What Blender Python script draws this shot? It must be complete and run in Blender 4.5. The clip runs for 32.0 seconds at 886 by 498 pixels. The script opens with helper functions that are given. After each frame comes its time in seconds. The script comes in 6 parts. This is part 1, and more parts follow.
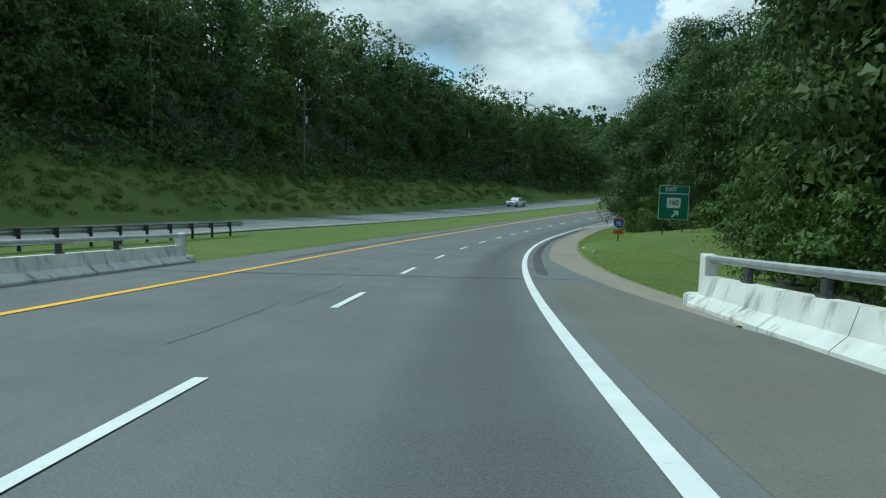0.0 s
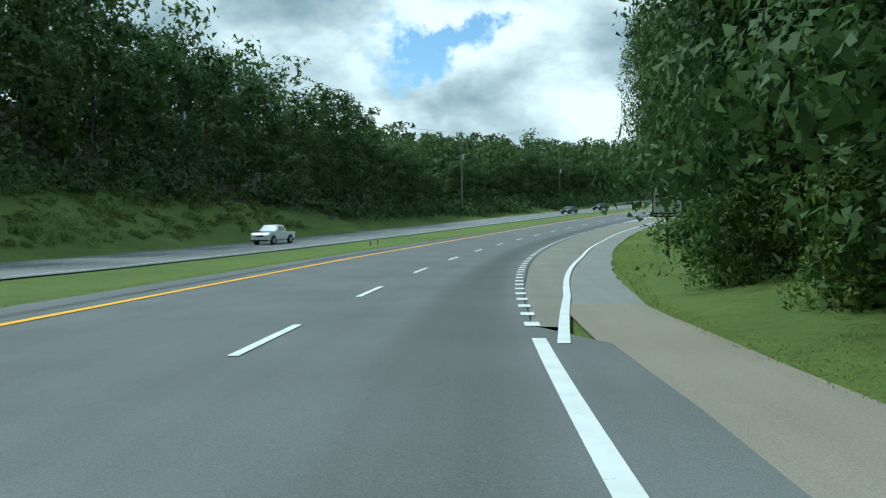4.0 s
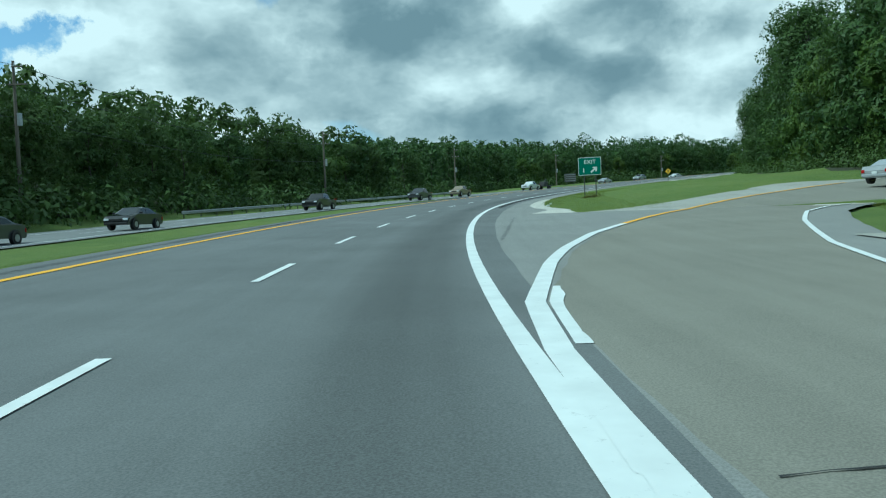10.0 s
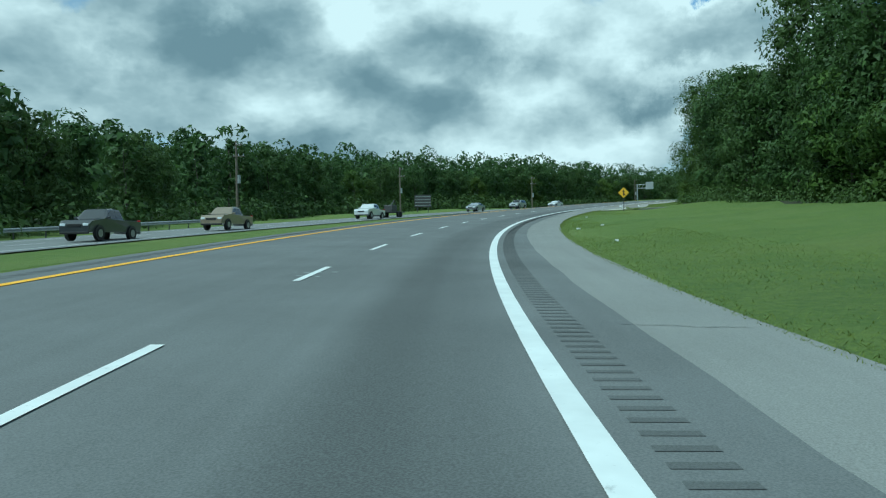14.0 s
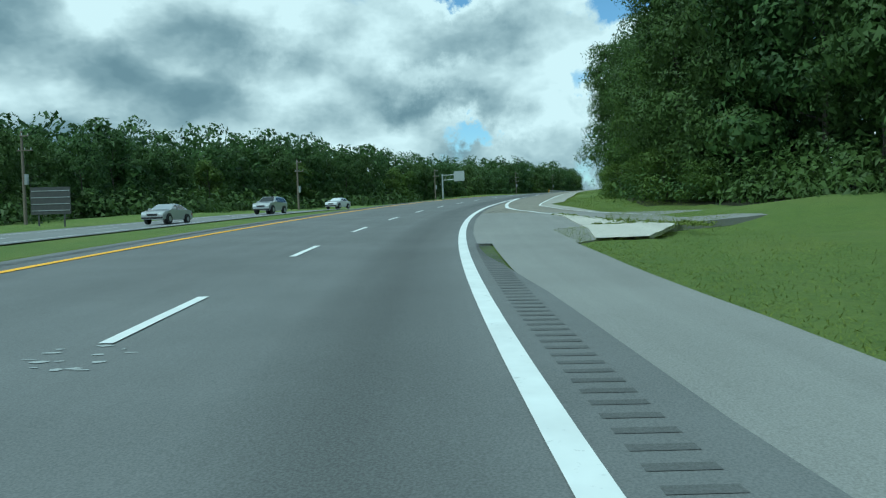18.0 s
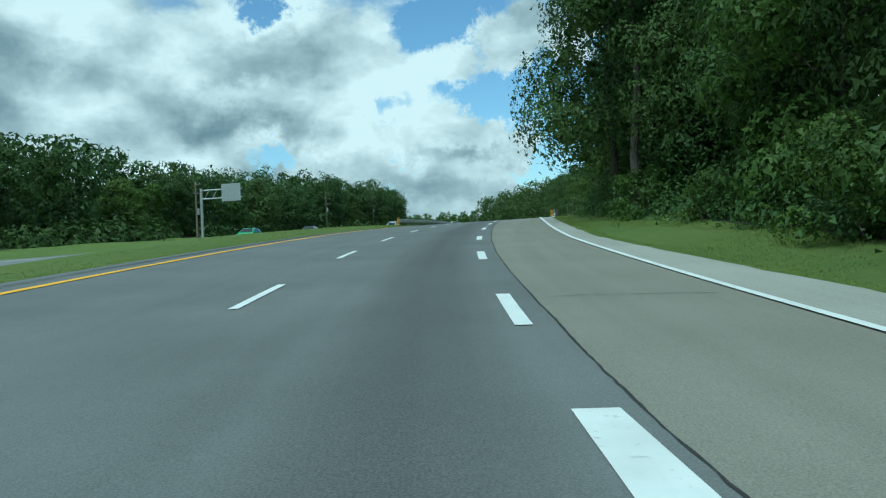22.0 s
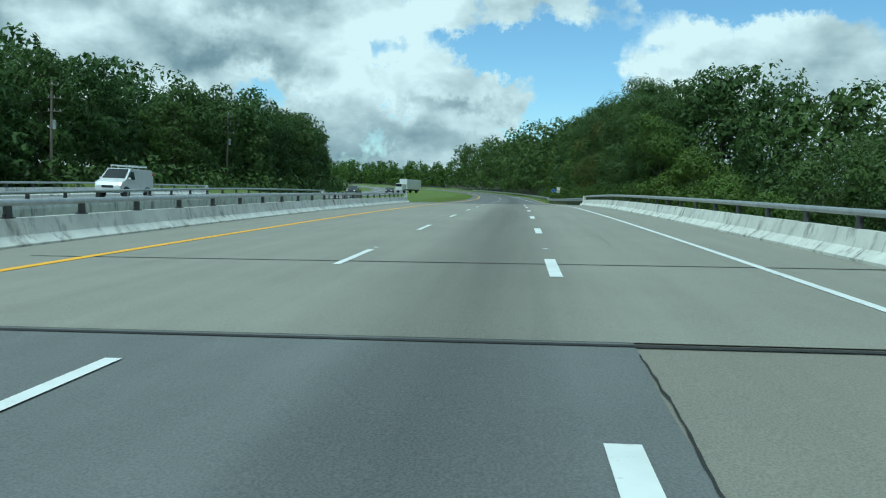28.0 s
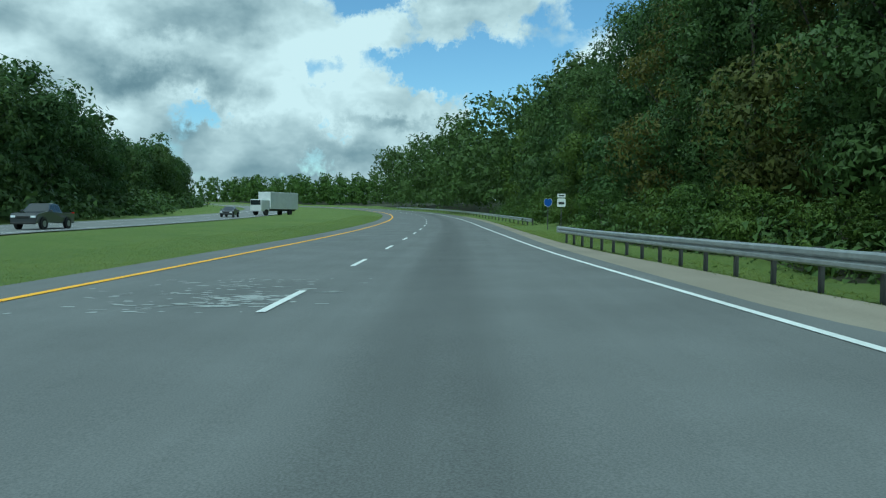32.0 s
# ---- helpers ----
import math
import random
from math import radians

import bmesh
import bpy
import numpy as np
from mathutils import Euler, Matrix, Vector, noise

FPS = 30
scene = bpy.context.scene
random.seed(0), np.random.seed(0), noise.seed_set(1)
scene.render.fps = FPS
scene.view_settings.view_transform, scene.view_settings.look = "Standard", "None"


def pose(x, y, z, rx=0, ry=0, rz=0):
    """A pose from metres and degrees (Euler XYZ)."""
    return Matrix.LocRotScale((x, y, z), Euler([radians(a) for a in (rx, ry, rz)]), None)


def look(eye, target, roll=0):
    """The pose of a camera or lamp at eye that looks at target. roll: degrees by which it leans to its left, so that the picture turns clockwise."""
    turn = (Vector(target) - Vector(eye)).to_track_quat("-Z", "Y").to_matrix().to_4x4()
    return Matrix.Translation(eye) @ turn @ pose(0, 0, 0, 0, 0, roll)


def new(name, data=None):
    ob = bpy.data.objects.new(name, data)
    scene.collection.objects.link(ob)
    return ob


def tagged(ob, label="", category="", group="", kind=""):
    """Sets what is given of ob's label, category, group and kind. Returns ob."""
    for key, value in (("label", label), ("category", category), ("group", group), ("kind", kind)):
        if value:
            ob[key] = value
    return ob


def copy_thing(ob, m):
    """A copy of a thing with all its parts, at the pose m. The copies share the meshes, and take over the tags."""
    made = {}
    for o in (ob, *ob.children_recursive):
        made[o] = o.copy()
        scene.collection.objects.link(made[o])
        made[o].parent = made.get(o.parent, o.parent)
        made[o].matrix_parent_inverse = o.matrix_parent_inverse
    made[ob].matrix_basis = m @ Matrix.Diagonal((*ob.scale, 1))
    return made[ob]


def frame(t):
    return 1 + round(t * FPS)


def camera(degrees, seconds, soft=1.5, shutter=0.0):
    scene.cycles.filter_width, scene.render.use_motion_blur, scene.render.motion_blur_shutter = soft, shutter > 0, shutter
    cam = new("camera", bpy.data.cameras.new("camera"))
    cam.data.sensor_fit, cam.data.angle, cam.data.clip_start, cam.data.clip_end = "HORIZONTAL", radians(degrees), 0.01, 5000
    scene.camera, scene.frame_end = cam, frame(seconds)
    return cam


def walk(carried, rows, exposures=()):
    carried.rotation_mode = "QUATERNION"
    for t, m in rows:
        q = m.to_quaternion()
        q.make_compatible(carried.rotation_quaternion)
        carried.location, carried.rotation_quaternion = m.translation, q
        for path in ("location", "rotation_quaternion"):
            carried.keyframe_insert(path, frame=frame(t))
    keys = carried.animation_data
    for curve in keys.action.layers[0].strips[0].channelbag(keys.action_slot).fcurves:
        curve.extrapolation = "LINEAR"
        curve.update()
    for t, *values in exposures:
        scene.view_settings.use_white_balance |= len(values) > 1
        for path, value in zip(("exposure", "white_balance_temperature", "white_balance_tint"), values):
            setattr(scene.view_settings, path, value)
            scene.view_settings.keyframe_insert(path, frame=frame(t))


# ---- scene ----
# ---------- the plan: a divided highway, all places by s (metres along the road) and u (metres to its right) ----------
BEND_AT = [-60, 0, 55, 82, 106, 120, 180, 240, 300, 360, 420, 450, 487, 600, 660, 720, 780, 840, 900, 960, 1020, 1080, 1140]
BEND = [0.0001737, -0.0019858, -0.0039654, -0.0020339, -0.0037032, -0.0035686, -0.004006, -0.0034951, -0.0035587, -0.0033369, -0.0035185, -0.0030285, -0.0001, 0.0001365, -0.0001, 0.0012, 0.002, 0.0025, 0.0025, 0.002, 0.002, 0.002, 0.002]
RISE = [0.00069065, 0.00070984, 0.00056549, 0.00055405, 0.00058248, 3.274e-05, 0.00013312, 6.32e-05, 5.254e-05, -0.00058209, -7.89e-05, -0.00030815, 0.00023007, 0.0001, 0.0, 0.0, 0.0, 0.0, 0.0, 0.0, 0.0]
BANK = [-0.02234, -0.02374, -0.00948, 0.02235, 0.01945, 0.01042, 0.02544, 0.02425, 0.02379, -0.01714, -0.02822, -0.03505, -0.01076, -0.00936, -0.0074, -0.00591, -0.00478, -0.00396, -0.00338, -0.00302, -0.00284]
DASHES = [3.8, 13.4, 23.0, 32.5, 42.0, 51.0, 59.5, 67.4, 75.1, 82.9, 90.9, 99.5, 109.2, 119.1, 128.9, 138.7, 148.3, 157.7, 166.9, 175.9, 184.9, 193.9, 203.0, 212.1, 221.2, 230.1, 239.2, 248.2, 257.5, 266.8, 276.4, 286.1, 295.7, 305.4, 315.0, 324.6, 334.1, 343.6, 353.1, 362.6, 372.2, 382.0, 391.9, 401.8, 411.7, 421.7, 431.5, 441.2, 450.6, 460.1, 469.4, 478.4, 487.1, 495.9, 504.8, 514.1, 523.7, 533.8, 544.1, 554.7, 565.7, 576.9, 588.2, 599.4, 610.3, 620.8, 630.7, 640.5, 650.6, 660.8, 671.1, 681.4, 691.8]
S_STEP = 2.0
S_ALL = np.arange(-60.0, 1148.1, S_STEP)
KNOTS = -60.0 + 60.0 * np.arange(21)


def summed(values, start):
    total = np.concatenate([[0.0], np.cumsum((values[1:] + values[:-1]) / 2 * S_STEP)])
    return total - np.interp(0.0, S_ALL, total) + start


TURN = summed(np.interp(S_ALL, BEND_AT, BEND), -0.049)
ROAD_Z = summed(summed(np.interp(S_ALL, KNOTS, RISE), -0.083889), 0.0)
ROAD_X = summed(-np.sin(TURN), 0.0)
ROAD_Y = summed(np.cos(TURN), 0.0)
TILT = np.interp(S_ALL, KNOTS, BANK)


LOWER = ((-60, 60, 120, 430, 475, 530, 560, 600, 1140), (0.0, 0.0, 0.5, 0.5, 0.9, 0.9, 0.4, 0.0, 0.0))  # how much lower the opposite carriageway lies


def at(s, u, h=0.0):
    """The place s metres along the road, u metres right of its lane line and h above the road's plane."""
    q = np.interp(s, S_ALL, TURN)
    x = np.interp(s, S_ALL, ROAD_X) + u * np.cos(q)
    y = np.interp(s, S_ALL, ROAD_Y) + u * np.sin(q)
    z = np.interp(s, S_ALL, ROAD_Z) - np.clip(u, -6.5, 9.5) * np.interp(s, S_ALL, TILT) + h
    z = z - np.interp(s, *LOWER) * np.clip((-11.0 - np.asarray(u)) / 6.0, 0.0, 1.0)
    return np.stack(np.broadcast_arrays(x, y, z), -1)


def turn_at(s):
    return math.degrees(float(np.interp(s, S_ALL, TURN)))


def spot(s, u, h=0.0, yaw=0.0, size=1.0):
    """A pose on the road's plane, with y along the road."""
    x, y, z = at(s, u, h)
    m = pose(x, y, z, 0, 0, turn_at(s) + yaw)
    return m @ Matrix.Diagonal((size, size, size, 1))


# ---------- camera ----------
WALK = (
    (0.0, 2.41, -0.12, 1.42, -1.09, -5.93, -1.68),
    (0.5, 3.01, 9.68, 0.62, -3.30, -6.53, -0.72),
    (1.0, 3.85, 19.59, -0.12, -6.10, -7.61, 0.29),
    (1.5, 4.99, 29.60, -0.81, -9.16, -7.86, 1.68),
    (2.0, 6.44, 39.68, -1.43, -10.24, -6.70, 1.80),
    (2.5, 8.32, 49.83, -2.00, -11.58, -6.18, -0.26),
    (3.0, 10.63, 59.92, -2.51, -13.12, -5.05, -0.12),
    (3.5, 13.28, 69.84, -2.96, -14.26, -3.81, 0.34),
    (4.0, 16.22, 79.64, -3.35, -15.08, -2.59, 0.90),
    (4.5, 19.35, 89.28, -3.67, -16.01, -1.53, 1.35),
    (5.0, 22.67, 98.76, -3.94, -17.98, -1.53, 1.29),
    (5.5, 26.27, 108.04, -4.15, -20.41, -1.77, 1.13),
    (6.0, 30.19, 117.12, -4.30, -22.36, -1.42, 3.28),
    (6.5, 34.40, 125.99, -4.38, -25.65, -1.28, 3.09),
    (7.0, 38.86, 134.66, -4.40, -28.89, -1.75, 2.86),
    (7.5, 43.54, 143.14, -4.37, -31.82, -2.18, 2.22),
    (8.0, 48.50, 151.37, -4.28, -33.84, -1.72, 1.90),
    (8.5, 53.70, 159.31, -4.14, -36.04, -1.70, 1.73),
    (9.0, 59.12, 166.95, -3.95, -38.02, -1.54, 1.96),
    (9.5, 64.78, 174.31, -3.72, -40.30, -1.74, 2.29),
    (10.0, 70.63, 181.37, -3.44, -44.04, -2.10, 2.30),
    (10.5, 76.68, 188.15, -3.13, -46.59, -1.54, 3.36),
    (11.0, 82.91, 194.69, -2.79, -47.45, -0.40, 3.06),
    (11.5, 89.38, 200.96, -2.44, -48.40, -0.25, 2.56),
    (12.0, 96.06, 206.93, -2.08, -50.42, -0.15, 2.00),
    (12.5, 102.88, 212.65, -1.71, -52.14, -0.65, 1.45),
    (13.0, 109.88, 218.17, -1.35, -54.40, -1.52, 0.76),
    (13.5, 117.10, 223.49, -0.98, -55.16, -0.68, 0.76),
    (14.0, 124.48, 228.70, -0.61, -56.98, -0.66, 1.02),
    (14.5, 132.09, 233.69, -0.22, -58.94, -0.75, 1.33),
    (15.0, 139.90, 238.48, 0.18, -60.99, -0.90, 1.63),
    (15.5, 147.88, 243.00, 0.59, -63.08, -1.02, 1.87),
    (16.0, 156.00, 247.27, 1.02, -65.58, -1.15, 1.75),
    (16.5, 164.28, 251.16, 1.45, -68.83, -1.71, 1.32),
    (17.0, 172.66, 254.76, 1.90, -71.12, -1.43, 2.09),
    (17.5, 181.15, 258.10, 2.35, -72.98, -1.43, 2.53),
    (18.0, 189.75, 261.17, 2.81, -73.66, -1.34, 2.26),
    (18.5, 198.50, 264.03, 3.28, -75.42, -1.46, 2.26),
    (19.0, 207.39, 266.62, 3.76, -76.54, -0.87, 2.10),
    (19.5, 216.42, 268.96, 4.25, -78.32, -0.75, 1.78),
    (20.0, 225.58, 271.01, 4.74, -79.80, -0.99, 2.25),
    (20.5, 234.79, 272.90, 5.25, -81.54, -0.36, 2.73),
    (21.0, 243.98, 274.48, 5.76, -83.55, -0.08, 2.30),
    (21.5, 253.18, 275.74, 6.27, -85.83, -0.74, 2.64),
    (22.0, 262.36, 276.70, 6.78, -87.72, -0.16, 2.46),
    (22.5, 271.52, 277.22, 7.31, -88.55, 0.72, 2.54),
    (23.0, 280.75, 277.45, 7.83, -88.93, 0.33, 3.49),
    (23.5, 290.17, 277.41, 8.35, -91.13, 0.27, 1.49),
    (24.0, 299.78, 277.10, 8.86, -92.12, -0.57, 2.07),
    (24.5, 309.57, 276.63, 9.34, -92.40, -0.54, 1.39),
    (25.0, 319.57, 276.01, 9.79, -92.59, -0.35, 0.91),
    (25.5, 329.74, 275.29, 10.17, -92.59, -0.11, 0.46),
    (26.0, 340.03, 274.55, 10.50, -92.38, 0.06, -0.00),
    (26.5, 350.45, 273.79, 10.79, -91.80, -0.01, -0.56),
    (27.0, 360.96, 272.83, 11.05, -87.23, -1.65, -1.72),
    (27.5, 371.61, 271.86, 11.29, -87.11, -3.27, -2.82),
    (28.0, 382.33, 270.89, 11.51, -88.87, -3.73, -2.23),
    (28.5, 393.09, 270.06, 11.71, -91.39, -5.71, -2.21),
    (29.0, 403.89, 269.25, 11.90, -92.15, -5.08, -2.69),
    (29.5, 414.72, 268.43, 12.07, -91.65, -4.95, -2.12),
    (30.0, 425.60, 267.62, 12.21, -93.14, -4.37, -0.51),
    (30.5, 436.53, 266.87, 12.33, -93.40, -2.89, -0.35),
    (31.0, 447.56, 266.12, 12.40, -92.18, -1.80, -0.97),
    (31.5, 458.67, 265.39, 12.43, -92.75, -1.18, -0.58),
    (32.0, 469.87, 264.65, 12.45, -93.14, -2.36, -0.59),
)
cam = camera(58.53, 32.0, soft=1.2)
walk(cam, [(t, pose(x, y, z, 90 + pitch, roll, yaw)) for t, x, y, z, yaw, pitch, roll in WALK],
     exposures=((0.0, 0.1, 5250, -13), (1.0, 0.48, 5400, -8), (2.5, 0.5, 5420, -6), (5.0, 0.2, 5070, -17), (6.0, 0.14, 5020, -20), (10.0, 0.05, 4970, -21), (26.0, 0.0, 4970, -21), (28.0, 0.02, 5080, -19), (31.0, 0.05, 5000, -20), (32.0, -0.08, 4970, -21)))

# ---------- sky and sun ----------
world = bpy.data.worlds.new("sky")
scene.world = world
world.use_nodes = True
wn, wl = world.node_tree.nodes, world.node_tree.links
wn.clear()
SUN_HEIGHT, SUN_SIDE = radians(54), radians(295)


def wnode(kind, **values):
    n = wn.new(kind)
    for key, value in values.items():
        n.inputs[key].default_value = value
    return n


def wmath(op, a, b=None):
    n = wn.new("ShaderNodeMath")
    n.operation = op
    for i, v in enumerate((a, b)):
        if v is None:
            continue
        if isinstance(v, (int, float)):
            n.inputs[i].default_value = v
        else:
            wl.new(v, n.inputs[i])
    return n.outputs[0]


sky = wn.new("ShaderNodeTexSky")
sky.sky_type, sky.sun_disc = "NISHITA", False
sky.sun_elevation, sky.sun_rotation = SUN_HEIGHT, SUN_SIDE
sky.air_density, sky.dust_density, sky.ozone_density = 1.0, 0.6, 1.5
where = wn.new("ShaderNodeTexCoord").outputs["Generated"]
split = wn.new("ShaderNodeSeparateXYZ")
wl.new(where, split.inputs[0])


def cloud_field(lift, side, detail):
    """How dense the heaped clouds are over the sky's dome, sampled a little higher or to the side."""
    spread = wn.new("ShaderNodeCombineXYZ")
    wl.new(wmath("ADD", split.outputs["X"], side * 0.5), spread.inputs[0])
    wl.new(wmath("ADD", split.outputs["Y"], side), spread.inputs[1])
    wl.new(wmath("MULTIPLY", wmath("ADD", split.outputs["Z"], lift), 1.7), spread.inputs[2])
    warp = wnode("ShaderNodeTexNoise", Scale=9.0, Detail=4.0, Roughness=0.6)
    wl.new(spread.outputs[0], warp.inputs["Vector"])
    push = wn.new("ShaderNodeVectorMath")
    push.operation = "MULTIPLY_ADD"
    push.inputs[1].default_value = (0.09, 0.09, 0.09)
    wl.new(warp.outputs["Color"], push.inputs[0])
    wl.new(spread.outputs[0], push.inputs[2])
    puff = wnode("ShaderNodeTexVoronoi", Scale=6.4, Detail=detail, Roughness=0.5, Lacunarity=2.3)
    puff.normalize = True
    wl.new(push.outputs[0], puff.inputs["Vector"])
    mass = wnode("ShaderNodeTexNoise", Scale=2.6, Detail=3.0, Roughness=0.5)
    wl.new(push.outputs[0], mass.inputs["Vector"])
    return wmath("SUBTRACT", wmath("MULTIPLY", mass.outputs["Fac"], 1.25), wmath("MULTIPLY", puff.outputs["Distance"], 0.50)), mass.outputs["Fac"]


# bearings (degrees east of north) and heights of the large clouds: bearing, height, half widths, weight
OPENINGS = ((15.0, 11.2, 3.0, 1.7, 0.34), (18.5, 13.0, 2.2, 1.3, 0.26), (75.5, 16.6, 2.0, 1.3, 0.3), (88.5, 15.6, 2.6, 1.4, 0.34), (92.5, 10.4, 4.0, 1.2, 0.34), (77.5, 7.0, 3.0, 0.8, 0.30),
            (98.2, 6.5, 2.6, 3.4, 0.34), (112.0, 14.2, 8.0, 1.9, 0.36), (84.6, 9.6, 1.4, 1.4, 0.20), (85.6, 6.2, 1.0, 1.0, 0.28), (84.0, 3.6, 2.0, 0.9, 0.24), (94.5, 5.2, 2.0, 0.7, 0.2))
HEAPS = ((73.8, 10.4, 4.2, 1.5, 0.32), (90.0, 7.4, 3.2, 0.8, 0.46), (80.8, 7.6, 2.4, 1.7, 0.26), (107.5, 8.4, 6.0, 2.6, 0.36), (95.0, 14.8, 5.0, 2.3, 0.38), (78.0, 14.0, 6.0, 2.0, 0.26), (35.0, 11.5, 14.0, 4.0, 0.2), (58.0, 11.5, 10.0, 5.0, 0.2), (90.0, 3.9, 5.0, 0.8, 0.26))
BRIGHT = ((21.0, 10.5, 4.0, 2.6, 0.26), (35.0, 12.6, 2.0, 1.7, 0.30), (42.5, 14.2, 1.6, 1.0, 0.30), (49.5, 15.0, 1.8, 1.6, 0.26), (64.0, 13.2, 3.2, 1.2, 0.34), (62.0, 10.2, 2.4, 0.9, 0.22), (73.8, 11.0, 3.2, 0.9, 0.40), (66.0, 9.4, 2.6, 2.0, 0.2), (90.0, 7.9, 3.2, 0.7, 0.4), (107.0, 9.8, 6.0, 1.4, 0.36), (81.0, 8.2, 2.2, 1.2, 0.3), (12.0, 15.0, 6.0, 2.4, 0.16), (94.0, 14.4, 4.0, 0.8, 0.2))
DARK = ((41.0, 17.2, 7.0, 1.5, 0.16), (56.5, 14.2, 5.0, 2.6, 0.22), (38.0, 7.6, 9.0, 1.3, 0.16), (53.0, 8.0, 7.0, 1.2, 0.12), (74.0, 8.8, 4.0, 0.6, 0.30), (76.5, 13.4, 3.0, 1.2, 0.26), (70.0, 14.5, 3.0, 2.4, 0.12), (66.0, 7.4, 4.0, 0.9, 0.12), (94.0, 12.4, 4.2, 0.6, 0.2), (30.0, 17.5, 5.0, 1.5, 0.1), (107.0, 6.6, 5.0, 1.0, 0.16), (90.0, 6.8, 3.0, 0.4, 0.16))
ragged_edge = wnode("ShaderNodeTexNoise", Scale=11.0, Detail=6.0, Roughness=0.62)
wl.new(where, ragged_edge.inputs["Vector"])
bearing = wmath("MULTIPLY", wmath("ARCTAN2", split.outputs["X"], split.outputs["Y"]), 57.29578)
height = wmath("MULTIPLY", wmath("ARCSINE", split.outputs["Z"]), 57.29578)
dome = wn.new("ShaderNodeCombineXYZ")
wl.new(bearing, dome.inputs[0])
wl.new(height, dome.inputs[1])
fray = wn.new("ShaderNodeVectorMath")
fray.operation = "MULTIPLY_ADD"
fray.inputs[1].default_value = (9.0, 5.0, 0.0)
wl.new(ragged_edge.outputs["Color"], fray.inputs[0])
wisps = wnode("ShaderNodeTexNoise", Scale=34.0, Detail=6.0, Roughness=0.68)
wl.new(where, wisps.inputs["Vector"])
fringe = wn.new("ShaderNodeVectorMath")
fringe.operation = "MULTIPLY_ADD"
fringe.inputs[1].default_value = (5.0, 3.6, 0.0)
wl.new(wisps.outputs["Color"], fringe.inputs[0])
wl.new(dome.outputs[0], fringe.inputs[2])
wl.new(fringe.outputs[0], fray.inputs[2])


def clouds_at(rows, total=None, sign=1.0):
    """Adds up soft, frayed masses at their bearings on the dome."""
    for b, h, wide, tall, weight in rows:
        off = wn.new("ShaderNodeVectorMath")
        off.operation = "MULTIPLY_ADD"
        off.inputs[1].default_value = (1 / wide, 1 / tall, 0.0)
        off.inputs[2].default_value = (-(b + 7.0) / wide, -(h + 4.3) / tall, 0.0)
        wl.new(fray.outputs[0], off.inputs[0])
        d = wn.new("ShaderNodeVectorMath")
        d.operation = "DOT_PRODUCT"
        wl.new(off.outputs[0], d.inputs[0])
        wl.new(off.outputs[0], d.inputs[1])
        g = wmath("MULTIPLY", wmath("POWER", 0.45, d.outputs["Value"]), sign * weight)
        total = g if total is None else wmath("ADD", total, g)
    return total


here, _ = cloud_field(0.0, 0.0, 3.0)
above, _ = cloud_field(0.045, 0.02, 3.0)
bias = wmath("ADD", wmath("MULTIPLY", split.outputs["Y"], 0.10), wmath("MULTIPLY", split.outputs["X"], 0.035))
heap = wmath("ADD", wmath("ADD", here, bias), clouds_at(HEAPS, clouds_at(OPENINGS, sign=-1.0)))
cover = wn.new("ShaderNodeValToRGB")
cover.color_ramp.elements[0].position, cover.color_ramp.elements[0].color = 0.355, (0, 0, 0, 1)
cover.color_ramp.elements[1].position, cover.color_ramp.elements[1].color = 0.465, (1, 1, 1, 1)
wl.new(heap, cover.inputs[0])
lit = wmath("MULTIPLY", wmath("SUBTRACT", here, above), 3.9)
thick = wmath("MAXIMUM", wmath("MULTIPLY", wmath("SUBTRACT", heap, 0.47), -1.3), -0.3)
under = wmath("ADD", wmath("ADD", wmath("ADD", lit, thick), 0.66), clouds_at(BRIGHT, clouds_at(DARK, sign=-1.0)))
shade = wn.new("ShaderNodeValToRGB")
shade.color_ramp.elements[0].position, shade.color_ramp.elements[0].color = 0.0, (0.24, 0.29, 0.32, 1)
shade.color_ramp.elements[1].position, shade.color_ramp.elements[1].color = 0.94, (0.98, 0.94, 0.91, 1)
for place, tone in ((0.22, (0.32, 0.365, 0.39, 1)), (0.46, (0.49, 0.515, 0.525, 1)), (0.68, (0.71, 0.705, 0.695, 1))):
    shade.color_ramp.elements.new(place).color = tone
wl.new(wmath("ADD", wmath("MULTIPLY", under, 0.74), 0.2), shade.inputs[0])
sky_bg = wnode("ShaderNodeBackground", Strength=0.12)
wl.new(sky.outputs[0], sky_bg.inputs["Color"])
cloud_bg = wnode("ShaderNodeBackground", Strength=0.9)
wl.new(shade.outputs[0], cloud_bg.inputs["Color"])
blend = wn.new("ShaderNodeMixShader")
wl.new(cover.outputs[0], blend.inputs[0])
wl.new(sky_bg.outputs[0], blend.inputs[1])
wl.new(cloud_bg.outputs[0], blend.inputs[2])
wl.new(blend.outputs[0], wn.new("ShaderNodeOutputWorld").inputs["Surface"])

sun_data = bpy.data.lights.new("sun", "SUN")
sun_data.energy, sun_data.angle, sun_data.color = 2.5, radians(10), (1.0, 0.96, 0.88)
sun = new("sun", sun_data)
sun.matrix_basis = look((0, 0, 60), (-math.sin(SUN_SIDE) * math.cos(SUN_HEIGHT), -math.cos(SUN_SIDE) * math.cos(SUN_HEIGHT), 60 - math.sin(SUN_HEIGHT)))

# ---------- materials ----------


